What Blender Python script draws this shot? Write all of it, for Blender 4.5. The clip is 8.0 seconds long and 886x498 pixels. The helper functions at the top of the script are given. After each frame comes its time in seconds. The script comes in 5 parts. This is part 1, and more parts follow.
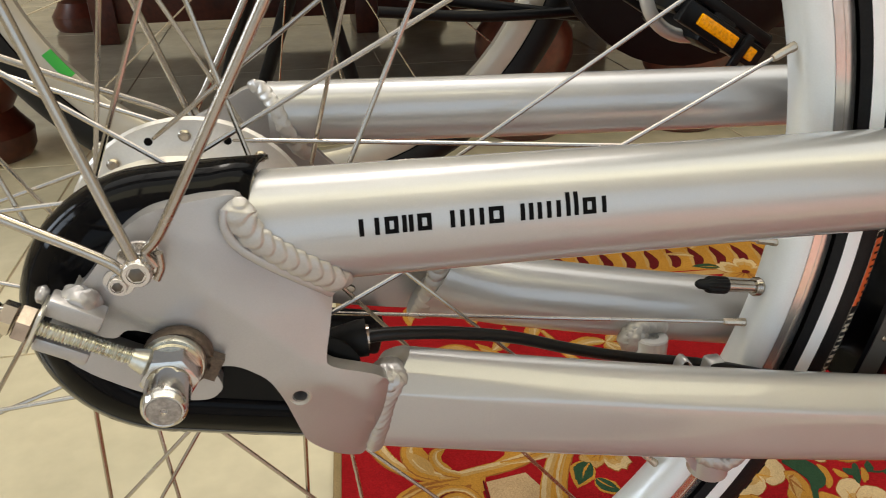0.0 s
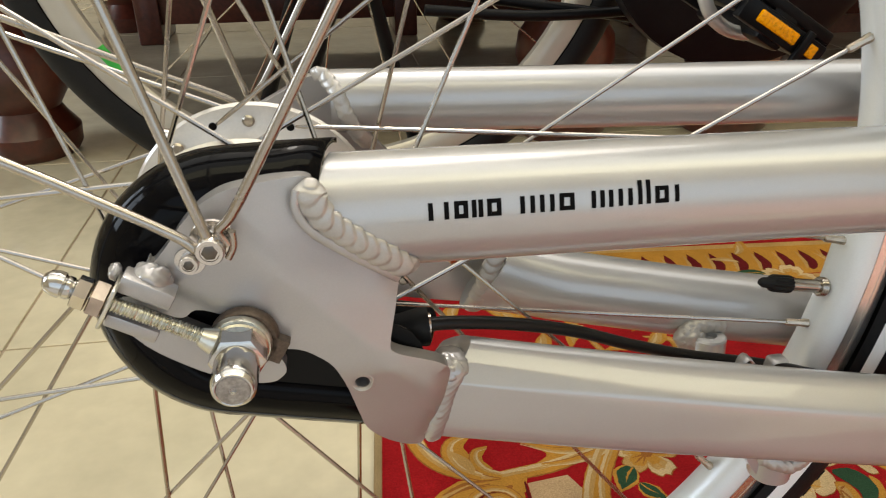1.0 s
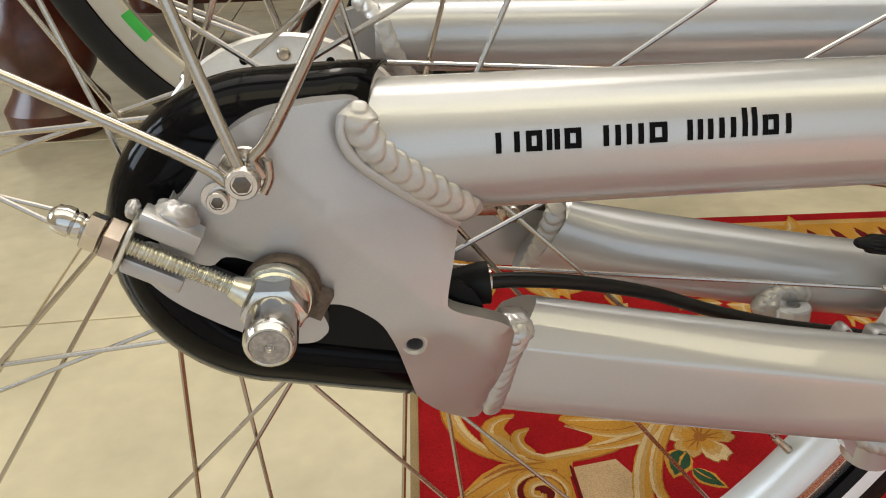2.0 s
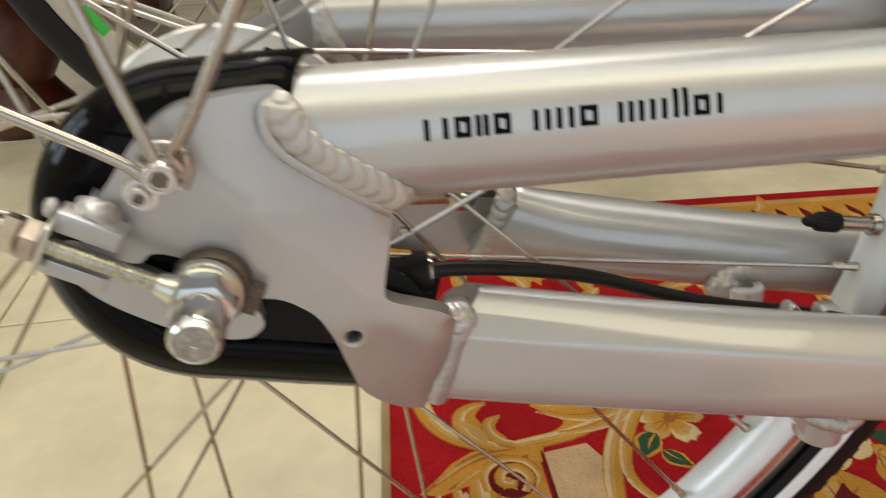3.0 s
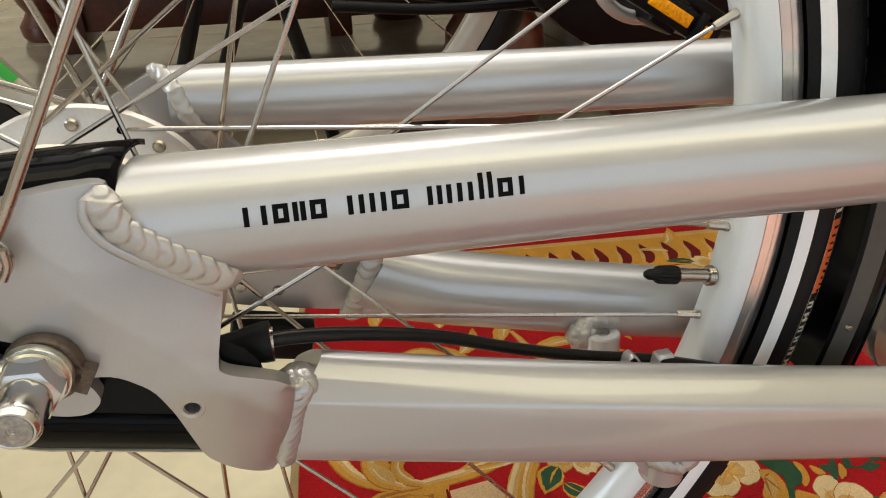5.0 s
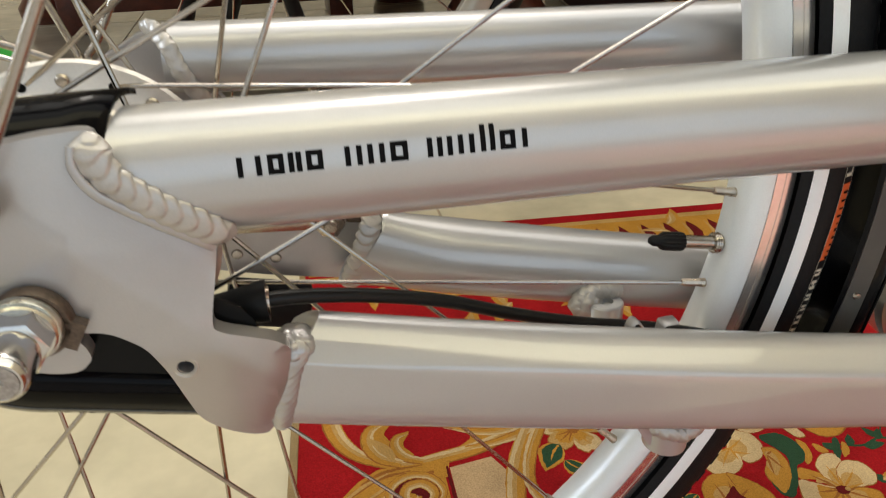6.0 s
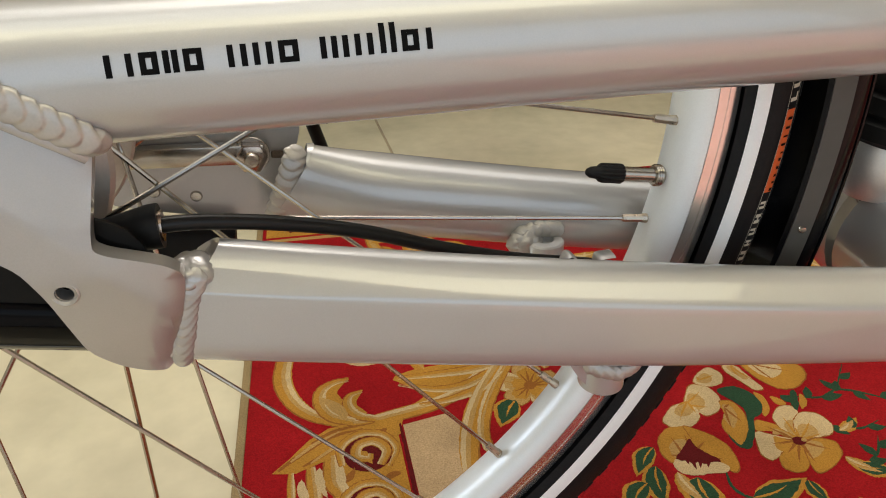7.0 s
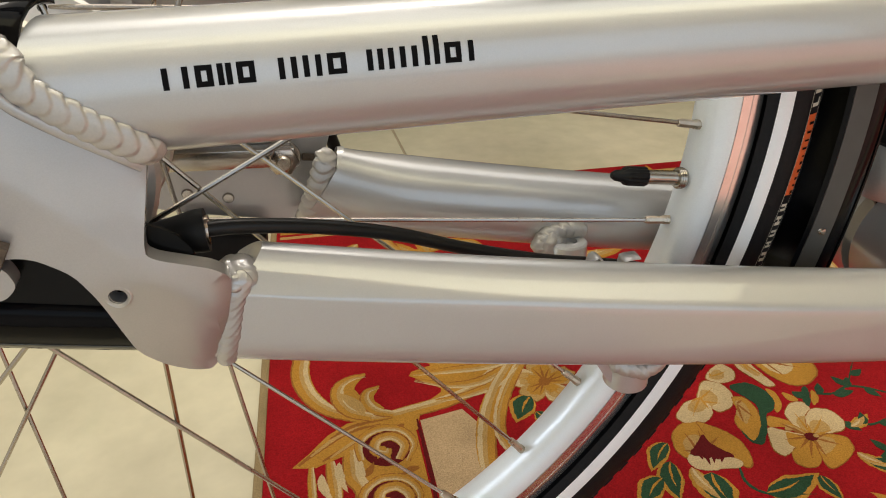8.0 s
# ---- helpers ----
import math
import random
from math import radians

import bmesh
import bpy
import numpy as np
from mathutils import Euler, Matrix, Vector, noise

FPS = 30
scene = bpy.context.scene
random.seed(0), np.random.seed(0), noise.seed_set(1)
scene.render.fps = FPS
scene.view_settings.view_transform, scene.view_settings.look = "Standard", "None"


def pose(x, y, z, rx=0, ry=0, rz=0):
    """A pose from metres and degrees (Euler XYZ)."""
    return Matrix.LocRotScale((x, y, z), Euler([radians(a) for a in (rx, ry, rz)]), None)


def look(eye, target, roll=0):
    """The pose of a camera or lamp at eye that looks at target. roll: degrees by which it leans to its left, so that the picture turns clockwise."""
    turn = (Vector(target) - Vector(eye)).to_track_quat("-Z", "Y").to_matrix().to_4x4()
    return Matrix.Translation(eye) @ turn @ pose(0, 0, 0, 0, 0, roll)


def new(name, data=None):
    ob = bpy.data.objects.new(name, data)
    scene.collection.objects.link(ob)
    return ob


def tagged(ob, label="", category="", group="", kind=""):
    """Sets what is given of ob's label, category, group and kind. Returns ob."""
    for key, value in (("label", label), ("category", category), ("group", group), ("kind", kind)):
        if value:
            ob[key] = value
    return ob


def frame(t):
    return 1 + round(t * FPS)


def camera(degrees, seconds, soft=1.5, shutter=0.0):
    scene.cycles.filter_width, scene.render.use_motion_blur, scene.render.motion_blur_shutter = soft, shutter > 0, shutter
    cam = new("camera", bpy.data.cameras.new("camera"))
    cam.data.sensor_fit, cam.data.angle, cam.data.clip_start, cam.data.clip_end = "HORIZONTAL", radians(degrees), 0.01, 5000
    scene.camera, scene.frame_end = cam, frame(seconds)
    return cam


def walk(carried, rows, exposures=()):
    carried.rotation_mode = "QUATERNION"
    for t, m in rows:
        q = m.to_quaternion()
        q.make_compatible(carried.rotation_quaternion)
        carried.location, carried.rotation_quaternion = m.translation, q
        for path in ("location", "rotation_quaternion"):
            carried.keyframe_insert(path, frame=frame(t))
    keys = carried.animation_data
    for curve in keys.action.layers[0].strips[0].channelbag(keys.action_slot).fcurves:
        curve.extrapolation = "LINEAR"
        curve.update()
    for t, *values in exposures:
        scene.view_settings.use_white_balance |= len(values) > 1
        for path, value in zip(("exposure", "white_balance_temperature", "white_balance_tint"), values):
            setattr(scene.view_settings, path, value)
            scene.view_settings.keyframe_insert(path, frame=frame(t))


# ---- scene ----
from mathutils.geometry import delaunay_2d_cdt

# The path: seconds, eye, target, roll
cam = camera(61.18, 8.0, soft=1.0, shutter=0.3)
PATH = [
    (0.0, (0.0478, -0.2860, 0.4628), (0.1077, 0.0194, 0.3027), -0.50),
    (0.5, (0.0374, -0.2864, 0.4634), (0.0916, 0.0210, 0.3052), -0.38),
    (1.0, (0.0352, -0.2838, 0.4557), (0.0815, 0.0252, 0.2978), -0.54),
    (1.5, (0.0256, -0.2647, 0.4348), (0.0604, 0.0450, 0.2755), -1.20),
    (1.7, (0.0270, -0.2591, 0.4260), (0.0608, 0.0497, 0.2646), -1.20),
    (2.8, (0.0271, -0.2558, 0.4362), (0.0638, 0.0501, 0.2701), -2.35),
    (3.0, (0.0415, -0.2565, 0.4263), (0.0824, 0.0478, 0.2584), -2.31),
    (3.2, (0.0690, -0.2550, 0.4150), (0.1211, 0.0617, 0.2427), -2.10),
    (3.3, (0.0800, -0.2565, 0.4160), (0.1365, 0.0586, 0.2446), -1.85),
    (3.5, (0.0948, -0.2602, 0.4251), (0.1493, 0.0420, 0.2571), -1.83),
    (4.0, (0.0946, -0.2656, 0.4426), (0.1554, 0.0389, 0.2812), -1.93),
    (4.5, (0.0866, -0.2695, 0.4468), (0.1495, 0.0360, 0.2880), -1.94),
    (4.7, (0.0824, -0.2708, 0.4462), (0.1462, 0.0333, 0.2899), -1.80),
    (5.8, (0.0762, -0.2707, 0.4458), (0.1408, 0.0316, 0.2831), -1.35),
    (6.0, (0.0788, -0.2695, 0.4340), (0.1426, 0.0335, 0.2708), -1.50),
    (6.5, (0.0996, -0.2661, 0.4163), (0.1681, 0.0320, 0.2461), -1.20),
    (7.0, (0.1020, -0.2673, 0.4100), (0.1729, 0.0282, 0.2362), -1.15),
    (7.5, (0.0950, -0.2682, 0.4151), (0.1655, 0.0259, 0.2390), -1.20),
    (8.0, (0.0902, -0.2698, 0.4167), (0.1595, 0.0247, 0.2406), -1.23),
]
EXPOSURES = []
walk(cam, [(t, look(eye, target, roll)) for t, eye, target, roll in PATH], EXPOSURES)

# ---- world and light ----
HUB = 0.319          # height of the rear axle
CARPET = 0.005       # carpet's thickness
world = bpy.data.worlds.new("world")
scene.world = world
world.use_nodes = True
wn = world.node_tree.nodes
sky = wn.new("ShaderNodeTexSky")
sky.sky_type, sky.sun_disc = "NISHITA", False
sky.sun_elevation, sky.sun_rotation = radians(57), radians(14)
sky.dust_density, sky.ozone_density = 3.0, 0.7
wn["Background"].inputs[1].default_value = 0.12
world.node_tree.links.new(sky.outputs[0], wn["Background"].inputs[0])
scene.view_settings.exposure = 0.0

sun = new("sun", bpy.data.lights.new("sun", "SUN"))
sun.data.energy, sun.data.angle, sun.data.color = 0.5, radians(12), (1, 0.95, 0.87)
sun.matrix_world = look((0.8, 3.2, 5.0), (0, 0, 0))


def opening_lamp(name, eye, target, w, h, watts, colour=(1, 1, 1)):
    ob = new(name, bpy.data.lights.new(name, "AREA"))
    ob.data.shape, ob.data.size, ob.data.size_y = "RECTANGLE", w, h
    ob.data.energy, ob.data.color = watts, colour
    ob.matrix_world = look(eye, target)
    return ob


# daylight from an unseen roof light, judged from the tubes' highlights; strip and sheet tinted to their bands
opening_lamp("roof_strip_daylight", (0.45, -0.70, 2.84), (0.45, -0.70, 0), 5.0, 0.70, 36, (1, 0.90, 0.56))
opening_lamp("roof_sheet_daylight", (0.45, 0.77, 2.84), (0.45, 0.77, 0), 5.0, 2.24, 52, (0.97, 0.92, 0.74))
# unseen doorway lamp behind, added to brighten the faces turned towards it
opening_lamp("doorway_fill_light", (0.0, -2.76, 1.35), (0.0, 0, 1.2), 5.2, 2.4, 29, (0.92, 0.97, 0.96))
# unseen side window, judged from the bluish rim and floor
opening_lamp("side_window_daylight", (-2.94, 0.6, 1.6), (0, 0.6, 1.3), 1.7, 1.3, 48, (0.82, 0.91, 1))


# ---- materials ----
def material(name, base, rough=0.5, metal=0.0, coat=0.0, grain=0.0, grain_scale=200.0, stain=0.0, stain_scale=6.0, bump=0.0, bump_scale=300.0, piece=0.0, coat_rough=0.06, gloss=0.5):
    """A principled surface with fine grain, broad stains and bump, all in object space."""
    m = bpy.data.materials.new(name)
    m.use_nodes = True
    n, l = m.node_tree.nodes, m.node_tree.links
    p = n["Principled BSDF"]
    p.inputs["Roughness"].default_value, p.inputs["Metallic"].default_value = rough, metal
    p.inputs["Coat Weight"].default_value, p.inputs["Coat Roughness"].default_value = coat, coat_rough
    p.inputs["Specular IOR Level"].default_value = gloss
    pos = n.new("ShaderNodeNewGeometry").outputs["Position"]
    rgb = n.new("ShaderNodeRGB")
    rgb.outputs[0].default_value = (*base, 1)
    col = rgb.outputs[0]

    def vary(factor, amount, col):
        ramp = n.new("ShaderNodeMapRange")
        ramp.inputs[1].default_value, ramp.inputs[2].default_value = 0.3, 0.7
        ramp.inputs[3].default_value, ramp.inputs[4].default_value = 1 - amount, 1 + amount
        l.new(factor, ramp.inputs[0])
        mul = n.new("ShaderNodeVectorMath")
        mul.operation = "SCALE"
        l.new(col, mul.inputs[0])
        l.new(ramp.outputs[0], mul.inputs[3])
        return mul.outputs[0]

    def clouds(scale, detail):
        t = n.new("ShaderNodeTexNoise")
        t.inputs["Scale"].default_value, t.inputs["Detail"].default_value = scale, detail
        l.new(pos, t.inputs["Vector"])
        return t.outputs[0]

    if grain:
        col = vary(clouds(grain_scale, 3), grain, col)
    if stain:
        s = clouds(stain_scale, 5)
        col = vary(s, stain, col)
        rr = n.new("ShaderNodeMapRange")
        rr.inputs[3].default_value, rr.inputs[4].default_value = max(0.02, rough - 0.08), min(1, rough + 0.1)
        l.new(s, rr.inputs[0])
        l.new(rr.outputs[0], p.inputs["Roughness"])
    if piece:
        info = n.new("ShaderNodeObjectInfo")
        col = vary(info.outputs["Random"], piece, col)
    l.new(col, p.inputs["Base Color"])
    if bump:
        b = n.new("ShaderNodeBump")
        b.inputs["Strength"].default_value, b.inputs["Distance"].default_value = bump, 0.001
        l.new(clouds(bump_scale, 4), b.inputs["Height"])
        l.new(b.outputs[0], p.inputs["Normal"])
    return m


M_SILVER = material("silver_paint", (0.485, 0.486, 0.492), 0.36, 0.46, 1.0, grain=0.03, grain_scale=2500, stain=0.03, stain_scale=25, bump=0.012, bump_scale=1500, coat_rough=0.025)
M_PLATE = material("plate_paint", (0.445, 0.433, 0.434), 0.38, 0.58, 1.0, grain=0.03, grain_scale=2500, stain=0.05, stain_scale=40, bump=0.07, bump_scale=120, coat_rough=0.04)
M_WELD = material("weld_paint", (0.47, 0.45, 0.43), 0.42, 0.5, 0.5, grain=0.04, grain_scale=1200, stain=0.06, stain_scale=120, bump=0.06, bump_scale=500, coat_rough=0.08)
M_STAINLESS = material("stainless_steel", (0.44, 0.405, 0.36), 0.24, 1.0, grain=0.04, grain_scale=900, stain=0.06, stain_scale=60)
M_CHROME = material("chrome", (0.58, 0.57, 0.55), 0.16, 1.0, stain=0.06, stain_scale=150, grain=0.02, grain_scale=900)
M_ZINC = material("zinc_plate", (0.66, 0.65, 0.58), 0.28, 1.0, grain=0.08, grain_scale=700, stain=0.1, stain_scale=90, bump=0.05)
M_BRASS = material("plated_nipple", (0.50, 0.43, 0.34), 0.28, 1.0, grain=0.05, stain=0.1, stain_scale=200)
M_CAPEND = material("cap_end_grey", (0.36, 0.34, 0.33), 0.42, 0.9, grain=0.2, grain_scale=900, stain=0.2, stain_scale=300, bump=0.2, bump_scale=800)
M_BOLT = material("bolt_steel", (0.66, 0.63, 0.60), 0.20, 1.0, grain=0.04, grain_scale=900, stain=0.08, stain_scale=150)
M_SOCKETSHADE = material("socket_shade", (0.14, 0.125, 0.11), 0.35, 1.0, grain=0.1, stain=0.2, stain_scale=300)
M_BRONZE = material("bronze_tint", (0.46, 0.38, 0.32), 0.18, 1.0, grain=0.05, stain=0.15, stain_scale=200)
M_STEELHOLLOW = material("dark_washer_and_hollow", (0.13, 0.10, 0.08), 0.5, 0.7, grain=0.2, grain_scale=900, stain=0.2, stain_scale=200, bump=0.2)
M_RIM = material("rim_anodised", (0.87, 0.91, 0.94), 0.38, 0.3, grain=0.02, grain_scale=1500, stain=0.03, stain_scale=30)
M_TRACK = material("rim_brake_track", (0.76, 0.74, 0.73), 0.20, 0.9, grain=0.06, grain_scale=700, stain=0.08, stain_scale=70, bump=0.04, bump_scale=1200)
M_HUB = material("hub_alloy", (0.72, 0.69, 0.65), 0.42, 0.7, grain=0.03, grain_scale=800, stain=0.08, stain_scale=60, bump=0.03)
M_RUBBER = material("tyre_rubber", (0.007, 0.007, 0.008), 0.6, 0.0, grain=0.2, grain_scale=600, stain=0.2, stain_scale=40, bump=0.15, bump_scale=900, gloss=0.25)
M_REFLEX = material("reflective_stripe", (0.96, 0.98, 1.0), 0.30, 0.0, coat=1.0, grain=0.02, grain_scale=1500, stain=0.03, stain_scale=60)
M_ORANGE = material("orange_band", (0.75, 0.13, 0.03), 0.45, 0.0, grain=0.06, grain_scale=900, stain=0.1, stain_scale=80)
M_INKWHITE = material("tyre_print", (0.72, 0.66, 0.54), 0.6, grain=0.05)
M_FLATBLACK = material("decal_and_hole_black", (0.003, 0.003, 0.0035), 0.6, grain=0.05, gloss=0.08)
M_CASE = material("chain_case_gloss", (0.003, 0.003, 0.004), 0.05, 0.0, stain=0.15, stain_scale=50, bump=0.02, bump_scale=60, gloss=0.09)
M_CASEFACE = material("chain_case_face", (0.006, 0.006, 0.006), 0.22, 0.0, stain=0.15, stain_scale=50, gloss=0.14)
M_GUARD = material("mudguard_plastic", (0.004, 0.004, 0.005), 0.12, stain=0.1, stain_scale=40, gloss=0.14)
M_GUARDLINE = material("mudguard_band", (0.075, 0.072, 0.065), 0.45, 0.0, grain=0.05, stain=0.08)
M_CABLE = material("cable_housing", (0.008, 0.008, 0.008), 0.32, grain=0.1, grain_scale=900, stain=0.1, stain_scale=60, gloss=0.3)
M_BLACKRUBBER = material("rubber_boot", (0.009, 0.009, 0.009), 0.5, grain=0.1, stain=0.15, stain_scale=100, bump=0.05, gloss=0.2)
M_BLACKPLASTIC = material("black_plastic", (0.006, 0.006, 0.007), 0.35, grain=0.1, stain=0.15, stain_scale=30, bump=0.05, gloss=0.14)
M_AMBER = material("amber_reflector", (1.0, 0.40, 0.0), 0.25, grain=0.25, grain_scale=450, bump=0.6, bump_scale=350, gloss=0.3)
M_TILE = material("cream_tile", (0.63, 0.56, 0.395), 0.14, 0.0, coat=0.6, grain=0.05, grain_scale=40, stain=0.16, stain_scale=6, piece=0.03)
M_GROUT = material("grout", (0.36, 0.28, 0.19), 0.85, grain=0.15, stain=0.2)
M_WOOD = material("mahogany", (0.080, 0.017, 0.009), 0.32, coat=0.2, grain=0.25, grain_scale=70, stain=0.35, stain_scale=9, bump=0.05)
M_REFLPINK = material("reflection_pink", (0.74, 0.40, 0.35), 0.9, grain=0.15, grain_scale=400, stain=0.1, stain_scale=5, bump=0.3, bump_scale=500)
M_REFLGREY = material("reflection_grey", (0.47, 0.45, 0.44), 0.9, grain=0.10, grain_scale=400, stain=0.08, stain_scale=8, bump=0.1, bump_scale=500)
M_WALL = material("cream_wall", (0.62, 0.55, 0.43), 0.85, grain=0.03, stain=0.06, stain_scale=2, bump=0.1)
M_CEILING = material("white_ceiling", (0.82, 0.78, 0.69), 0.9, grain=0.02, stain=0.03, stain_scale=1.5)
M_CREAMRIM = material("cream_rim", (0.50, 0.47, 0.41), 0.35, 0.5, stain=0.1, stain_scale=20)
M_GREEN = material("green_mark", (0.03, 0.38, 0.05), 0.5, stain=0.1)
PILE = dict(rough=0.95, grain=0.22, grain_scale=900, stain=0.16, stain_scale=18, bump=0.9, bump_scale=1100, gloss=0.04)
M_RED = material("carpet_red", (0.262, 0.009, 0.011), **PILE)
M_GOLD = material("carpet_gold", (0.385, 0.185, 0.030), **PILE)
M_TAN = material("carpet_tan", (0.385, 0.230, 0.078), **PILE)
M_CREAM = material("carpet_cream", (0.476, 0.344, 0.180), **PILE)
M_LEAF = material("carpet_green", (0.025, 0.057, 0.029), **PILE)
M_MAROON = material("carpet_maroon", (0.098, 0.010, 0.010), **PILE)
M_UMBER = material("carpet_umber", (0.250, 0.095, 0.022), **PILE)
M_BINDING = material("carpet_binding", (0.279, 0.197, 0.098), **PILE)
M_SAND = material("carpet_sand", (0.430, 0.290, 0.155), **PILE)


# ---- builders ----
def finish(name, bm, mat, parent, label="", smooth=40, lift=0.0):
    """Links a bmesh as one mesh object under its parent."""
    if lift:
        bmesh.ops.translate(bm, verts=bm.verts, vec=(0, 0, lift))
    bmesh.ops.recalc_face_normals(bm, faces=bm.faces)
    me = bpy.data.meshes.new(name)
    bm.to_mesh(me)
    bm.free()
    me.materials.append(mat)
    me.polygons.foreach_set("use_smooth", [smooth > 0] * len(me.polygons))
    if smooth:
        me.set_sharp_from_angle(angle=radians(smooth))
    ob = new(name, me)
    if parent:
        ob.parent = parent
    if label:
        tagged(ob, label)
    return ob


def part(name, bm, mat, parent, label="", smooth=40):
    """A part of the bicycle, built round the rear axle."""
    return finish(name, bm, mat, parent, label, smooth, HUB)


def thing(name, label, category, place=(0, 0, 0), group="", kind=""):
    ob = new(name)
    ob.location = place
    ob.empty_display_size = 0.05
    return tagged(ob, label, category, group, kind)


def sweep(bm, path, radius, seg=12, flat=1.0, power=2.0, cap=True, up=(0, 1, 0), cut=None, section=None):
    """A tube along path, round or with a section given in radii. radius: a number or f(0..1). flat: side width over height. power: 2 is round, more is squarer; a pair gives the upper and the lower half."""
    pts = [Vector(p) for p in path]
    rings, count = [], len(pts)
    for i, p in enumerate(pts):
        t = (pts[min(i + 1, count - 1)] - pts[max(i - 1, 0)]).normalized()
        side = Vector(up) - t * t.dot(Vector(up))
        if side.length < 1e-4:
            side = t.orthogonal()
        side.normalize()
        top = t.cross(side)
        r = radius(i / (count - 1)) if callable(radius) else radius
        wide = flat(i / (count - 1)) if callable(flat) else flat
        ring = []
        for c, s in (section(i / (count - 1)) if callable(section) else section or ()):
            v = p + side * (c * r) + top * (s * r)
            if cut and i == 0:
                v += t * (cut(v) / t.x)
            ring.append(bm.verts.new(v))
        for k in range(0 if section else seg):
            a = 2 * math.pi * k / seg
            c, s = math.cos(a), math.sin(a)
            e = power if not isinstance(power, tuple) else power[0] if s > 0 else power[1]
            q = (abs(c) ** e + abs(s) ** e) ** (-1 / e)
            v = p + side * (c * q * r * wide) + top * (s * q * r)
            if cut and i == 0:
                v += t * (cut(v) / t.x)
            ring.append(bm.verts.new(v))
        rings.append(ring)
    for a, b in zip(rings, rings[1:]):
        for k in range(len(a)):
            n = (k + 1) % len(a)
            bm.faces.new((a[k], a[n], b[n], b[k]))
    if cap:
        bm.faces.new(rings[0][::-1])
        bm.faces.new(rings[-1])
    return bm


def lathe(bm, profile, base, axis, seg=24, start=0.0, end=360.0, closed=False):
    """Turns (radius, height) pairs round the axis that starts at base."""
    axis = Vector(axis).normalized()
    u = axis.orthogonal().normalized() if abs(axis.y) < 0.999 else Vector((1, 0, 0))
    v = axis.cross(u)
    if abs(axis.y) > 0.999:
        v = Vector((0, 0, 1))
    full = end - start >= 359.9
    steps = seg if full else seg + 1
    rings = []
    for i in range(steps):
        a = radians(start + (end - start) * i / seg)
        d = u * math.cos(a) + v * math.sin(a)
        rings.append([bm.verts.new(Vector(base) + d * r + axis * h) for r, h in profile])
    pairs = list(zip(rings, rings[1:])) + ([(rings[-1], rings[0])] if full else [])
    rim = len(profile)
    for a, b in pairs:
        for k in range(rim if closed else rim - 1):
            j = (k + 1) % rim
            bm.faces.new((a[k], b[k], b[j], a[j]))
    if not full and closed:
        bm.faces.new(rings[0])
        bm.faces.new(rings[-1][::-1])
    bmesh.ops.remove_doubles(bm, verts=bm.verts, dist=1e-6)
    return bm


def prism(bm, base, axis, radius, height, sides=6, chamfer=0.12, turn=0.0):
    """A hexagon nut or bolt head with turned-down corners."""
    axis = Vector(axis).normalized()
    u = axis.orthogonal().normalized()
    v = axis.cross(u)
    c = chamfer * radius
    rings = []
    for r, h in ((radius - c, 0), (radius, c * 0.6), (radius, height - c * 0.6), (radius - c, height)):
        ring = []
        for k in range(sides):
            a = 2 * math.pi * k / sides + radians(turn)
            ring.append(bm.verts.new(Vector(base) + (u * math.cos(a) + v * math.sin(a)) * r + axis * h))
        rings.append(ring)
    for a, b in zip(rings, rings[1:]):
        for k in range(sides):
            bm.faces.new((a[k], a[(k + 1) % sides], b[(k + 1) % sides], b[k]))
    bm.faces.new(rings[0][::-1])
    bm.faces.new(rings[-1])
    return bm


def box(bm, centre, size, turn=None):
    m = Matrix.Translation(centre) @ (turn.to_4x4() if turn else Matrix()) @ Matrix.Diagonal((*size, 1))
    bmesh.ops.create_cube(bm, size=1, matrix=m)
    return bm


def bevelled(bm, width, segments=2):
    bmesh.ops.bevel(bm, geom=bm.edges[:], offset=width, segments=segments, profile=0.5, affect="EDGES")
    return bm


def rounded(points, turns=2):
    """Corner cutting, which rounds a closed outline."""
    for _ in range(turns):
        out = []
        for a, b in zip(points, points[1:] + points[:1]):
            out += [(a[0] * 0.8 + b[0] * 0.2, a[1] * 0.8 + b[1] * 0.2), (a[0] * 0.2 + b[0] * 0.8, a[1] * 0.2 + b[1] * 0.8)]
        points = out
    return points


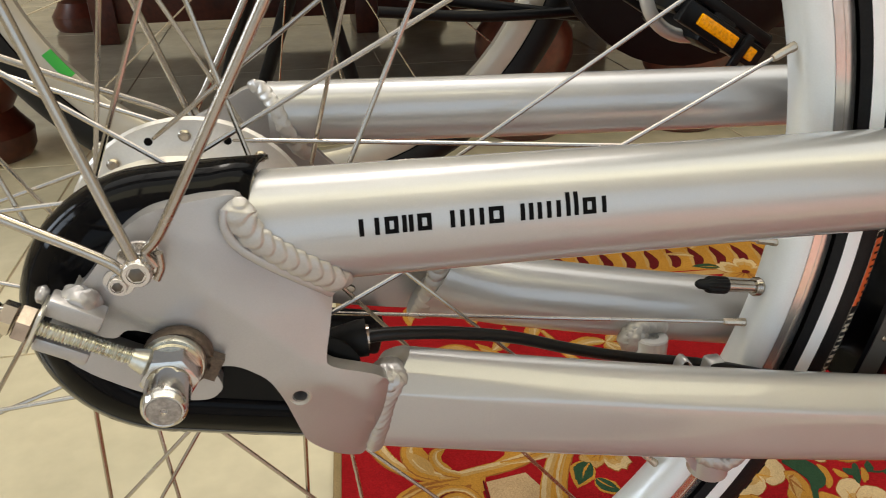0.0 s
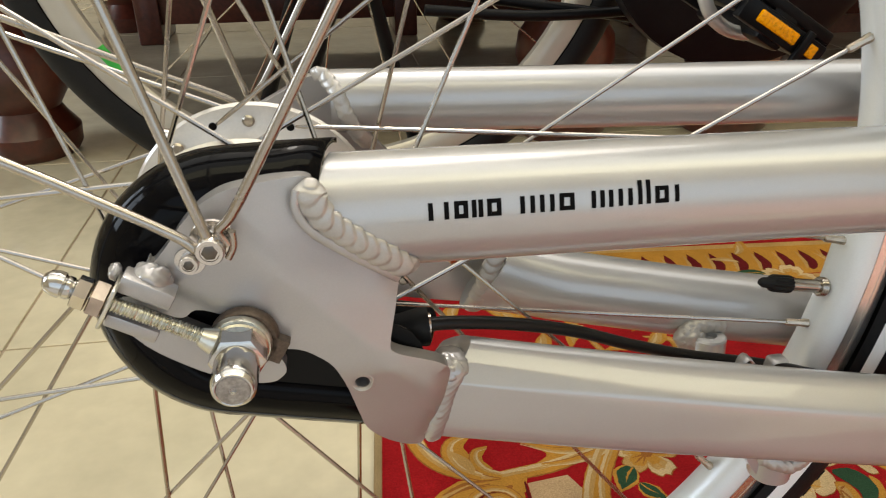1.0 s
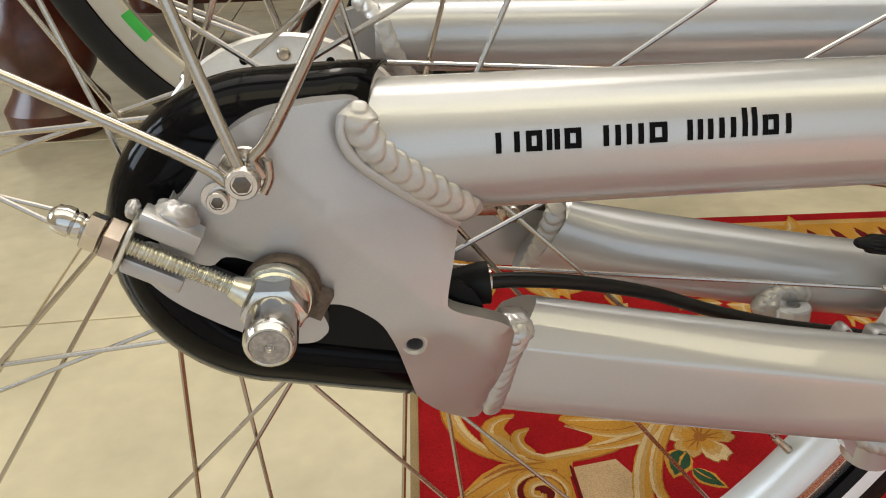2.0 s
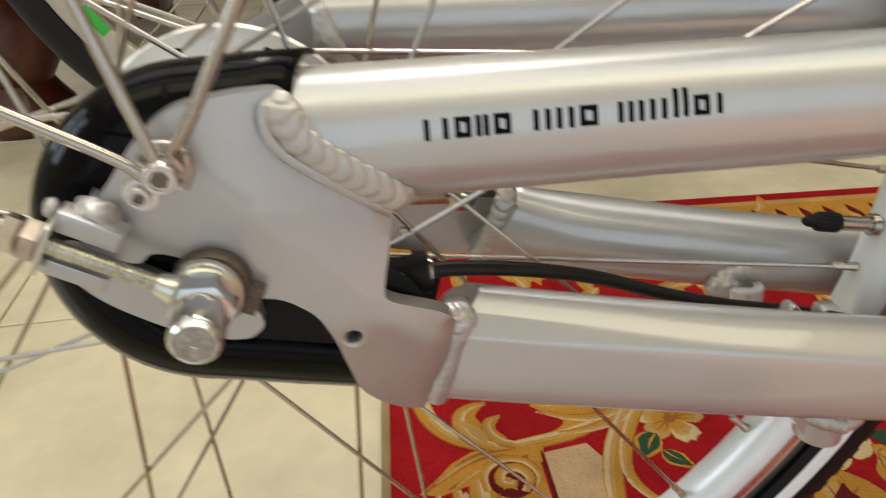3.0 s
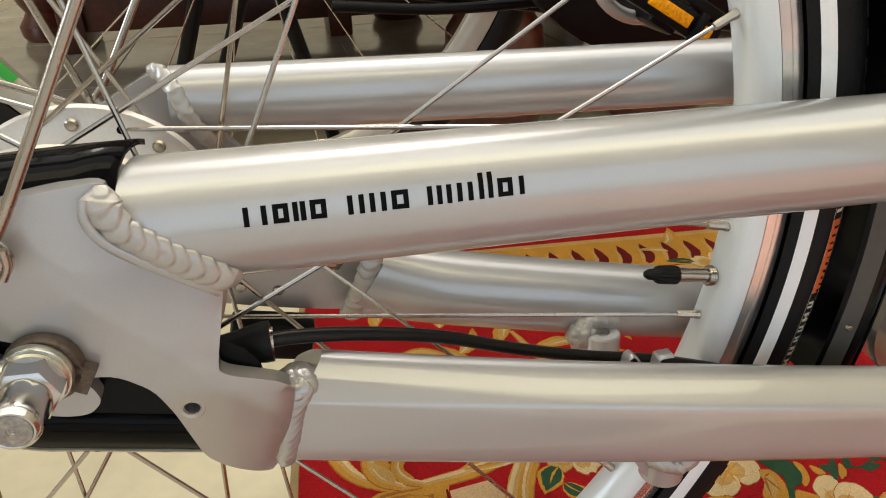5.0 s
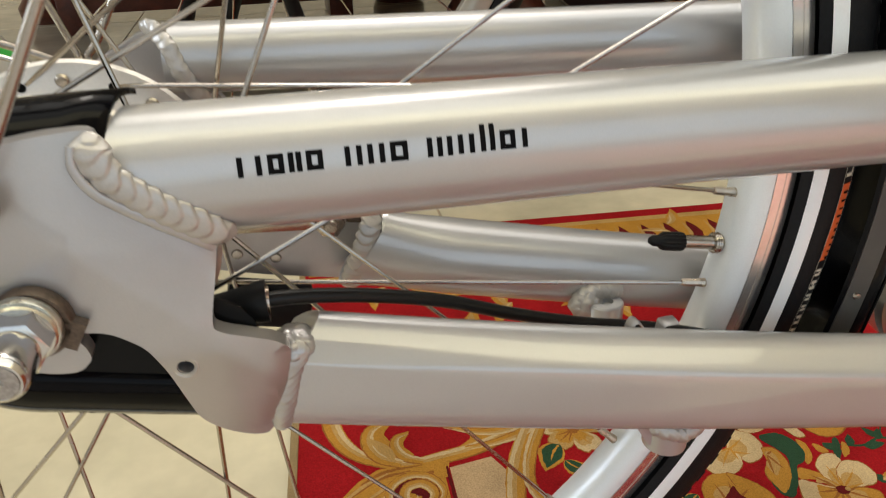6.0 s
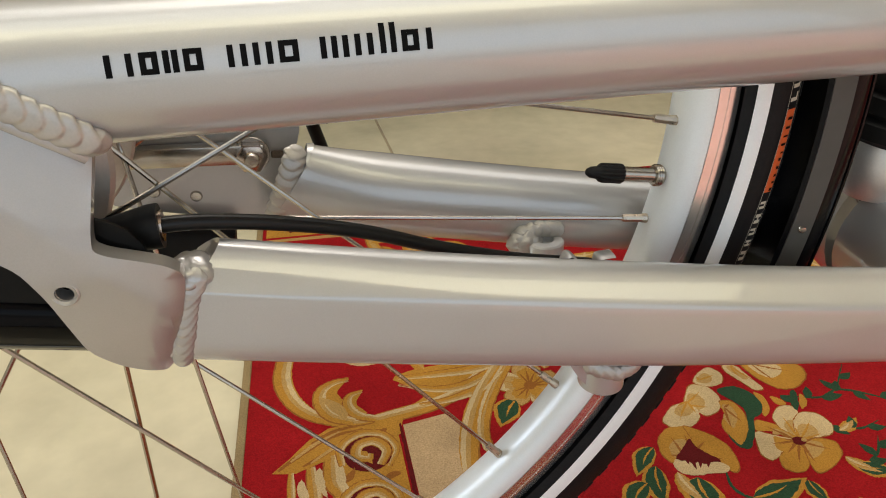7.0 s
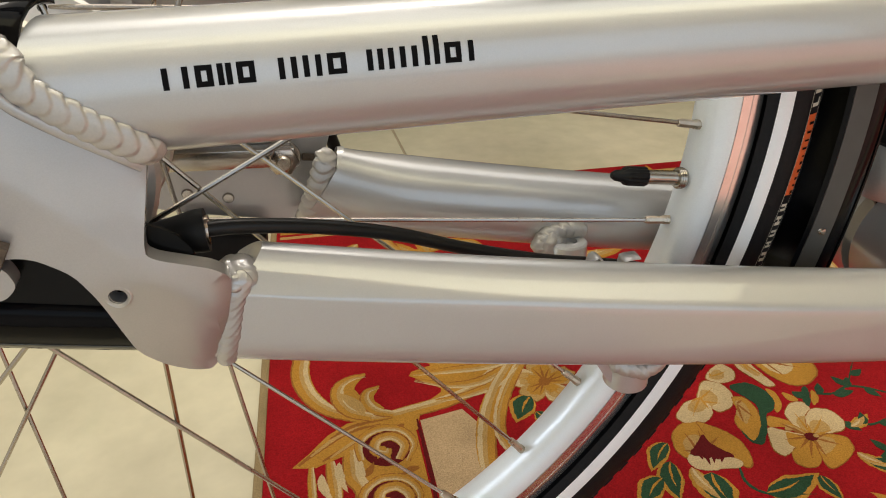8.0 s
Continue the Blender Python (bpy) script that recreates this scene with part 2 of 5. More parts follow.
def sheet(outline, holes, front, thick, step=0.004, folds=()):
    """A bent plate in the x-z plane: front(x, z) gives its outer face, thick goes along +y."""
    pts, edges = [], []
    for loop in [outline] + holes:
        n0 = len(pts)
        pts += [Vector(p) for p in loop]
        edges += [(n0 + i, n0 + (i + 1) % len(loop)) for i in range(len(loop))]
    for a, b in folds:
        a, b = Vector(a), Vector(b)
        side = (b - a).normalized().orthogonal()
        for i in range(25):
            pts += [a.lerp(b, i / 24) + side * d for d in (-0.0015, -0.0005, 0.0005, 0.0015)]
    xs, zs = [p[0] for p in outline], [p[1] for p in outline]
    x = min(xs)
    while x < max(xs):
        z = min(zs)
        while z < max(zs):
            if min((Vector((x, z)) - p).length for p in pts[:len(pts)]) > step * 0.6:
                pts.append(Vector((x, z)))
            z += step
        x += step
    vs, _, fs, *_ = delaunay_2d_cdt(pts, edges, [], 1, 1e-6)

    def inside(p, loop):
        odd = False
        for (x0, y0), (x1, y1) in zip(loop, loop[1:] + loop[:1]):
            if (y0 > p.y) != (y1 > p.y) and p.x < x0 + (p.y - y0) / (y1 - y0) * (x1 - x0):
                odd = not odd
        return odd

    mids = [(vs[f[0]] + vs[f[1]] + vs[f[2]]) / 3 for f in fs]
    fs = [f for f, m in zip(fs, mids) if inside(m, outline) and not any(inside(m, h) for h in holes)]
    bm = bmesh.new()
    a = [bm.verts.new((p.x, front(p.x, p.y), p.y)) for p in vs]
    b = [bm.verts.new((p.x, front(p.x, p.y) + thick, p.y)) for p in vs]
    count = {}
    for f in fs:
        bm.faces.new([a[i] for i in f])
        bm.faces.new([b[i] for i in reversed(f)])
        for i, j in zip(f, list(f[1:]) + [f[0]]):
            count[(min(i, j), max(i, j))] = count.get((min(i, j), max(i, j)), []) + [(i, j)]
    for way in count.values():
        if len(way) == 1:
            i, j = way[0]
            bm.faces.new((a[j], a[i], b[i], b[j]))
    for v in [v for v in bm.verts if not v.link_faces]:
        bm.verts.remove(v)
    return bm


def soften(ob, width, segments=2, angle=50):
    mod = ob.modifiers.new("bevel", "BEVEL")
    mod.width, mod.segments, mod.limit_method, mod.angle_limit = width, segments, "ANGLE", radians(angle)
    mod.harden_normals = False
    return ob


def bead(bm, path, radius, ripples, seg=10, flat=1.0, up=(0, 1, 0), slant=0.0, blob=0.0, relief=0.14):
    """A weld bead: overlapping scales along the path."""
    pts = [Vector(p) for p in path]
    lens = [0]
    for a, b in zip(pts, pts[1:]):
        lens.append(lens[-1] + (b - a).length)

    def at(s):
        s *= lens[-1]
        for i in range(len(pts) - 1):
            if s <= lens[i + 1] or i == len(pts) - 2:
                return pts[i].lerp(pts[i + 1], (s - lens[i]) / max(1e-9, lens[i + 1] - lens[i]))

    rnd = random.Random(ripples)
    size = [rnd.uniform(0.97, 1.03) for _ in range(ripples)]
    step = lens[-1] / ripples

    def dome(s):
        """The height over the path, as a share of the radius: each scale climbs and then drops to the next."""
        k = s / step
        f = k % 1.0
        rise = math.sin(math.pi * f / 1.44) if f < 0.72 else 0.5 + 0.5 * math.cos(math.pi * (f - 0.72) / 0.28)
        return (1 - relief + relief * rise) * size[int(k - 0.88 + ripples) % ripples]

    n, rings = ripples * 20, []
    for i in range(n + 1):
        u = i / n
        p = at(u)
        t = (at(min(1, u + 0.04)) - at(max(0, u - 0.04))).normalized()
        side = Vector(up) - t * t.dot(Vector(up))
        side = side.normalized() if side.length > 1e-4 else t.orthogonal().normalized()
        across = t.cross(side)
        ends = min(1, math.sqrt(9 * u) + 0.10, math.sqrt(9 * (1 - u)) + 0.15) * (1 + blob * max(0, 1 - abs(u - 0.10) / 0.13))
        ring = []
        for k in range(seg):
            a = 2 * math.pi * k / seg
            c, q = math.cos(a), math.sin(a)
            r = radius * ends * dome(u * lens[-1] + 0.85 * step * q * q + slant * step * q)
            ring.append(bm.verts.new(p + side * (c * r * flat) + across * (q * r)))
        rings.append(ring)
    for a, b in zip(rings, rings[1:]):
        for k in range(seg):
            bm.faces.new((a[k], a[(k + 1) % seg], b[(k + 1) % seg], b[k]))
    bm.faces.new(rings[0][::-1])
    bm.faces.new(rings[-1])
    return bm


def blob(bm, centre, size, seed, rough, tilt=0.0):
    """A folded lump of weld metal: a ball pushed in and out by noise."""
    bmesh.ops.create_uvsphere(bm, u_segments=36, v_segments=24, radius=1.0)
    turn = Matrix.Rotation(tilt, 3, "Y")
    for v in bm.verts:
        d = 1 + rough * (1.6 * abs(noise.noise(v.co * 1.7 + Vector((seed, 2 * seed, 0)))) - 0.35) + 0.3 * rough * noise.noise(v.co * 4.5 + Vector((0, seed, seed)))
        v.co = Vector(centre) + turn @ Vector((v.co.x * d * size[0], v.co.y * d * size[1], v.co.z * d * size[2]))
    return bm


def curve_points(points, n=24):
    """A smooth line through a few points."""
    p = [Vector(q) for q in points]
    p = [p[0] * 2 - p[1]] + p + [p[-1] * 2 - p[-2]]
    out = []
    spans = len(p) - 3
    for i in range(n + 1):
        s = i / n * spans
        k = min(int(s), spans - 1)
        t = s - k
        a, b, c, d = p[k:k + 4]
        out.append(0.5 * ((2 * b) + (c - a) * t + (2 * a - 5 * b + 4 * c - d) * t * t + (3 * b - a - 3 * c + d) * t ** 3))
    return out


# ---- the bicycle: rear swing arm, wheel, chain case ----
bike = thing("bicycle", "silver bicycle with twin-tube rear swing arm, standing on a tiled floor", "bicycle")


def axis_upper(x):
    u = x - 0.15
    return Vector((x, -0.046 - 0.0131 * u, 0.0318 - 0.0066 * u - 0.0091 * u * u))


def axis_lower(x):
    u = x - 0.15
    return Vector((x, -0.0445 - 0.0363 * u, -0.0641 - 0.20 * u + 0.131 * u * u))


def axis_far_upper(x):
    u = x - 0.15
    return Vector((x, 0.046 - 0.0204 * u, 0.0422 - 0.0243 * u + 0.0231 * u * u))


def axis_far_lower(x):
    u = x - 0.15
    return Vector((x, 0.0457 - 0.0577 * u, -0.059 - 0.2132 * u + 0.16 * u * u))


def span(f, a, b, n=28):
    return [f(a + (b - a) * i / n) for i in range(n + 1)]


def upper_end(v):
    """Where the upper tube's mitred end meets the plate."""
    front = 0.0275 if v.z > 0.0425 else 0.0275 + (0.0425 - v.z) * 1.15
    return front - 0.040 + 0.22 * max(0, v.y + 0.066)


bm = sweep(bmesh.new(), span(axis_upper, 0.040, 0.50), 0.0201, 40, cut=upper_end)
upper_tube = part("upper_tube", bm, M_SILVER, bike, "silver painted upper swing arm tube with black printed bars")
# the lower tube is drawn with a flat front and a roof that leans towards it
BACK = [(-0.945, -0.36), (-0.91, -0.62), (-0.78, -0.78), (-0.50, -0.89), (0.0, -0.94), (0.40, -0.86), (0.60, -0.56), (0.64, -0.20), (0.62, 0.20), (0.58, 0.64), (0.36, 0.95), (0.12, 1.17)]
CREASED = [(-0.10, 1.292), (-0.30, 1.262), (-0.385, 1.215), (-0.625, 1.035), (-0.650, 1.015), (-0.675, 0.987), (-0.905, 0.724), (-0.930, 0.697), (-0.944, 0.668), (-0.945, 0.63), (-0.945, 0.30)]
SMOOTH = [(-0.06, 1.250), (-0.26, 1.195), (-0.43, 1.10), (-0.58, 1.005), (-0.74, 0.89), (-0.82, 0.83), (-0.88, 0.775), (-0.92, 0.70), (-0.937, 0.61), (-0.945, 0.50), (-0.945, 0.25)]


def lower_section(u):
    """Creased where the tube is pressed against the plate, rounder further along."""
    k = min(1, u / 0.26)
    k = k * k * (3 - 2 * k)
    return rounded(BACK + [(a[0] + (b[0] - a[0]) * k, a[1] + (b[1] - a[1]) * k) for a, b in zip(CREASED, SMOOTH)])


bm = sweep(bmesh.new(), span(axis_lower, 0.0655, 0.50), 0.0190, section=lower_section, cut=lambda v: 0.27 * (v.z + 0.047) + 0.4 * max(0, v.z + 0.033))
part("lower_tube", bm, M_SILVER, bike)
bm = sweep(bmesh.new(), span(axis_far_upper, 0.035, 0.50), lambda u: 0.0140 + 0.0018 * u, 32)
part("upper_tube", bm, M_SILVER, bike)


def pinch(u):
    """The far tube's end is squeezed flat where it meets the plate."""
    k = min(1, u / 0.11)
    return 0.68 + 0.32 * k * k * (3 - 2 * k)


bm = sweep(bmesh.new(), span(axis_far_lower, 0.1065, 0.50, 64), lambda u: 0.0186 + 0.001 * u + 0.0014 * max(0, 1 - u / 0.06) ** 2, 48, pinch, cut=lambda v: 0.45 * (v.z + 0.050))
part("lower_tube", bm, M_SILVER, bike)


# near dropout plate
def slot_edge(d, side):
    """A point along the axle slot: d from the axle, side across it."""
    return (-0.857 * d + 0.515 * side, 0.515 * d + 0.857 * side)


PLATE = [(0.0275, 0.0515), (0.012, 0.0512), (0.0, 0.050), (-0.007, 0.0465), (-0.013, 0.041), (-0.019, 0.033), (-0.025, 0.0265), slot_edge(0.037, 0.012),
         slot_edge(0.036, -0.0036), slot_edge(0.0190, -0.0036), slot_edge(0.0170, 0.0030), slot_edge(0.0, 0.0050), (0.0045, -0.0028), slot_edge(0.0, -0.0055), slot_edge(0.038, -0.0055), slot_edge(0.040, -0.012),
         (-0.030, -0.0035), (-0.013, -0.0150), (0.002, -0.0205), (0.009, -0.0208), (0.0135, -0.0165), (0.012, -0.0110), (0.0075, -0.0070),
         (0.019, -0.0078), (0.029, -0.0155), (0.033, -0.0255), (0.036, -0.0375), (0.0390, -0.0495), (0.046, -0.0572), (0.054, -0.0618), (0.0605, -0.0625),
         (0.0645, -0.0560), (0.0683, -0.0400), (0.0712, -0.0285), (0.0700, -0.0240), (0.0650, -0.0202), (0.0490, -0.0135), (0.0492, -0.0085), (0.0520, 0.004), (0.0545, 0.0170), (0.0430, 0.0265), (0.0300, 0.0380), (0.0270, 0.0450)]


def plate_face(x, z):
    d, soft = 0.727 * x + 0.687 * z - 0.0239, max(0.0004, 0.6 * (0.0150 - x))
    y = -0.067 + 0.14 * (d + math.sqrt(d * d + soft * soft))
    if z > -0.004:
        y += 0.40 * max(0, x - 0.0467 - 0.276 * (0.0182 - z))
    y += 0.17 * max(0, -z - 0.019) + 0.06 * max(0, -z - 0.045)
    inset = ((0.0718 - 0.270 * (-0.0275 - z)) - x) * 0.955
    if z < -0.018 and inset < 0.0030:
        y += 0.95 * (0.0030 - inset)
    return y


hole = [(0.0385 + 0.0027 * math.cos(a), -0.0250 + 0.0027 * math.sin(a)) for a in [k * math.pi / 8 for k in range(16)]]
plate = part("dropout_plate", sheet(rounded(PLATE), [hole], plate_face, 0.0065, folds=(((0.0145, 0.0194), (0.0445, -0.0123)),)), M_PLATE, bike, "warm silver painted dropout plate with a small hole", 35)
soften(plate, 0.0009, 3)
at = plate_face(0.0385, -0.0250)
bm = lathe(bmesh.new(), [(0.0026, 0.0010), (0.0031, 0.0001), (0.0037, -0.0003), (0.0042, 0.0), (0.0042, 0.0006), (0.0028, 0.0014)], (0.0385, at, -0.0250), (0.1, 1, 0), 28, closed=True)
part("hole_rim", bm, M_WELD, plate, "raised, slightly paler rim of the hole")

# weld beads of the near side
line = [(0.0270, -0.0610, 0.0515), (0.0262, -0.0640, 0.0455), (0.0300, -0.0650, 0.0385), (0.0360, -0.0650, 0.0330), (0.0430, -0.0645, 0.0275), (0.0500, -0.0635, 0.0225), (0.0555, -0.0620, 0.0178), (0.0570, -0.0570, 0.0140)]
part("weld_bead", bead(bmesh.new(), line, 0.0051, 12, 28, 0.55, blob=0.18), M_WELD, bike, "rippled painted weld bead", 80)
line = [(0.0738, -0.0562, -0.0270), (0.0734, -0.0582, -0.0308), (0.0716, -0.0592, -0.0348), (0.0697, -0.0592, -0.0400), (0.0676, -0.0592, -0.0490), (0.0654, -0.0585, -0.0570), (0.0634, -0.0570, -0.0632)]
part("weld_bead", bead(bmesh.new(), line, 0.0034, 11, 32, 0.40, slant=0.9, blob=0.15, relief=0.10), M_PLATE, bike, "rippled painted weld bead", 80)
lip = [(0.0222, -0.0650, 0.0490), (0.0216, -0.0660, 0.0430), (0.0252, -0.0664, 0.0360), (0.0322, -0.0660, 0.0298), (0.0408, -0.0650, 0.0232), (0.0492, -0.0635, 0.0168), (0.0530, -0.0620, 0.0132)]
part("weld_lip", sweep(bmesh.new(), curve_points(lip, 24), lambda u: 0.0013 + 0.0003 * math.sin(math.pi * u), 16, 0.6), M_PLATE, bike, "smooth painted lip beside the weld")
lump = blob(bmesh.new(), (0.0716, -0.0512, -0.0318), (0.0082, 0.0088, 0.0062), 3, 0.14, -0.10)
part("weld_shelf", lump, M_PLATE, bike, "lumpy painted weld between plate and tube")

# lettering bars along the upper tube: plain strokes, no letters
def decal(bm, x, w, z0, z1):
    """A thin patch laid on the upper tube between heights z0 and z1 along its round side."""
    lo, hi = [], []
    for i in range(4):
        s = z0 + (z1 - z0) * i / 3
        for dx, row in ((-w / 2, lo), (w / 2, hi)):
            c = axis_upper(x + dx)
            a = s / 0.0203
            row.append(bm.verts.new((x + dx, c.y - 0.02024 * math.cos(a), c.z + 0.02024 * math.sin(a))))
    for i in range(3):
        bm.faces.new((lo[i], hi[i], hi[i + 1], lo[i + 1]))


def mark(bars, x, w, tall):
    """Plain upright bars side by side, or a hollow block for 0."""
    bm, t, low = bmesh.new(), 0.0016, 0.0031 + 0.018 * (x - 0.0636)
    top = low + 0.0058 + 0.0024 * tall
    for k in range(max(bars, 2 if bars == 0 else 1)):
        n = max(1, (bars or 2) - 1)
        decal(bm, x + t / 2 + (w - t) * k / n, t, low, top)
    if bars == 0:
        for z in (low, top - 0.0015):
            decal(bm, x + w / 2, w - 2 * t, z, z + 0.0015)
    part("decal_mark", bm, M_FLATBLACK, upper_tube)


for bars, x, w, tall in ((1, 0.0006, 0, 0), (1, 0.0056, 0, 0), (0, 0.0088, 0.0046, 0), (2, 0.0144, 0.0038, 0), (0, 0.0193, 0.0048, 0),
                         (2, 0.0300, 0.0050, 0), (2, 0.0364, 0.0050, 0), (0, 0.0428, 0.0052, 0), (3, 0.0534, 0.0076, 0),
                         (2, 0.0624, 0.0050, 0), (1, 0.0690, 0, 1), (1, 0.0718, 0, 1), (0, 0.0748, 0.0048, 0), (1, 0.0815, 0, 0)):
    mark(bars, 0.0628 + 1.035 * x, w, tall)

# axle, washers and capped nut
bm = lathe(bmesh.new(), [(0, -0.088), (0.0050, -0.088), (0.0050, 0.100), (0, 0.100)], (0, 0, 0), (0, 1, 0), 16)
part("axle", bm, M_ZINC, bike)
bm = lathe(bmesh.new(), [(0.005, -0.0715), (0.0105, -0.0715), (0.0112, -0.0705), (0.0112, -0.0675), (0.005, -0.0675)], (0.0012, 0, -0.0002), (0, 1, 0), 28)
box(bm, (0.0105, -0.0695, -0.0045), (0.007, 0.004, 0.009), Matrix.Rotation(radians(30), 3, "Y"))
part("tab_washer", bm, M_STEELHOLLOW, bike, "dark rusty tab washer")
bm = lathe(bmesh.new(), [(0.005, -0.0745), (0.0098, -0.0745), (0.0102, -0.0738), (0.0102, -0.0718), (0.005, -0.0718)], (0, 0, 0), (0, 1, 0), 28)
part("washer", bm, M_ZINC, bike)
nut = prism(bmesh.new(), (0, -0.0745, 0), (0, -1, 0), 0.0090, 0.0095, turn=12)
part("axle_nut", nut, M_CHROME, bike, "zinc-plated hexagon axle nut")
bm = lathe(bmesh.new(), [(0.0068, 0), (0.0071, 0.0015), (0.0071, 0.0110), (0.0067, 0.0130), (0.0058, 0.0143), (0.0053, 0.0144), (0.0048, 0.0140), (0.0010, 0.0141), (0.0006, 0.0136), (0, 0.0135)], (0, -0.0835, 0), (0, -1, 0), 32)
cap = part("nut_cap", bm, M_CHROME, bike, "chrome cap with a flat end")
bm = lathe(bmesh.new(), [(0.0051, 0), (0.0049, 0.0004), (0.0014, 0.0005), (0.0011, 0.0001), (0.0004, -0.0004), (0, -0.0004)], (0, -0.09745, 0), (0, -1, 0), 28)
part("cap_end", bm, M_CAPEND, cap, "dull grey end with a small pit")

# chain adjuster along the slot
def along(d, side=0.0, y=-0.0765):
    x, z = slot_edge(d, side)
    return Vector((x, y, z))


way = Vector((-0.857, 0, 0.515))
bm = bmesh.new()
n = 150
sweep(bm, [along(0.012 + 0.034 * i / n) for i in range(n + 1)], lambda u: 0.0023 + 0.0003 * math.sin(u * 2 * math.pi * 34), 14)
part("adjuster_rod", bm, M_ZINC, bike, "threaded zinc-plated rod")
bm = lathe(bmesh.new(), [(0.0052, -0.0785), (0.0088, -0.0785), (0.0094, -0.0778), (0.0094, -0.0752), (0.0052, -0.0752)], (0, 0.0022, 0), (0, 1, 0), 28)
sweep(bm, [along(0.0085), along(0.013)], lambda u: 0.0045 - 0.0016 * u, 12)
part("adjuster_eye", bm, M_ZINC, bike)
turn = Matrix.Rotation(radians(-149), 3, "Y")
for side, w, d in ((0.0068, 0.0060, 0.0330), (-0.0066, 0.0048, 0.0325)):
    bm = bevelled(box(bmesh.new(), along(d, side, -0.0722), (0.0165, 0.0080, w), Matrix.Rotation(radians(31), 3, "Y")), 0.0009)
    part("adjuster_block", bm, M_PLATE, bike)
bm = bevelled(box(bmesh.new(), along(0.0415, 0.0, -0.0750), (0.0014, 0.0125, 0.0145), Matrix.Rotation(radians(31), 3, "Y")), 0.0005)
part("end_plate", bm, M_ZINC, bike)
part("adjuster_nut", prism(bmesh.new(), along(0.0424), way, 0.0060, 0.0046, turn=20), M_BRONZE, bike, "bronze-tinted hexagon nut")
part("adjuster_nut", prism(bmesh.new(), along(0.0474), way, 0.0052, 0.0044, turn=5), M_BOLT, bike, "shiny hexagon nut")
bm = lathe(bmesh.new(), [(0.0030, 0), (0.0036, 0.0008), (0.0036, 0.0022), (0.0032, 0.0026), (0.0040, 0.0032), (0.0040, 0.0050), (0.0034, 0.0072), (0.0018, 0.0086), (0, 0.0090)], along(0.0520), way, 24)
part("domed_nut", bm, M_CHROME, bike, "shiny domed nut")
bm = blob(bmesh.new(), (-0.0245, -0.0690, 0.0235), (0.0066, 0.0055, 0.0058), 7, 0.2, 0.5)
part("weld_bead", bm, M_PLATE, bike, "rounded painted weld lump")
part("weld_bead", blob(bmesh.new(), (-0.0345, -0.0680, 0.0275), (0.0020, 0.0035, 0.0026), 4, 0.15, 0.3), M_PLATE, bike, "small painted weld lump")


# bolts that hold the wire stays
def socket_bolt(name, place, radius, height, parent):
    x, y, z = place
    bm = lathe(bmesh.new(), [(0, 0), (radius * 1.55, 0), (radius * 1.62, 0.0007), (radius * 1.55, 0.0014), (radius * 1.02, 0.0015), (radius * 1.02, height - 0.0008), (radius * 0.9, height),
                             (radius * 0.66, height), (radius * 0.62, height - 0.0003), (0, height - 0.0003)], (x, y, z), (0, -1, 0), 28)
    bolt = part(name, bm, M_BOLT, parent, "stainless socket-head bolt")
    # a dark plug fills the recess, its colour giving the socket's shade
    bm = prism(bmesh.new(), (x, y - height + 0.0026, z), (0, -1, 0), radius * 0.56, 0.0026, turn=15)
    part("socket", bm, M_SOCKETSHADE, bolt, "dark hexagonal plug that shows the socket's shade")
    return bolt


socket_bolt("stay_bolt", (-0.0035, -0.0705, 0.0372), 0.0043, 0.0100, bike)
socket_bolt("small_bolt", (-0.0122, -0.0660, 0.0285), 0.0030, 0.0045, bike)
STAYS = [[(-0.0010, -0.0745, 0.0340), (-0.0035, -0.0765, 0.0410), (-0.0050, -0.0775, 0.0450), (-0.0235, -0.0700, 0.1100), (-0.075, -0.052, 0.290)],
         [(0.0015, -0.0755, 0.0375), (-0.0005, -0.0765, 0.0425), (0.0035, -0.0770, 0.0470), (0.0120, -0.0780, 0.0610), (0.0410, -0.0800, 0.1115), (0.140, -0.086, 0.285)],
         [(-0.0055, -0.0765, 0.0345), (-0.0085, -0.0765, 0.0375), (-0.0150, -0.0755, 0.0425), (-0.0450, -0.0690, 0.0575), (-0.260, -0.035, 0.165)]]
for s in STAYS:
    head = curve_points(s[:-1], 14)
    bm = sweep(bmesh.new(), [*head, Vector(s[-1])], 0.00165, 12)
    part("wire_stay", bm, M_STAINLESS, bike, "bent stainless wire mudguard stay")
    bm = sweep(bmesh.new(), [Vector((p.x, -p.y, p.z)) for p in (*head, Vector(s[-1]))], 0.00165, 12)
    part("wire_stay", bm, M_STAINLESS, bike, "bent stainless wire mudguard stay")
bm = bmesh.new()
sweep(bm, curve_points([(0.0010, -0.0760, 0.0330), (0.0030, -0.0762, 0.0370), (0.0032, -0.0765, 0.0420)], 8), 0.0012, 10)
part("stay_hook", bm, M_STAINLESS, bike)

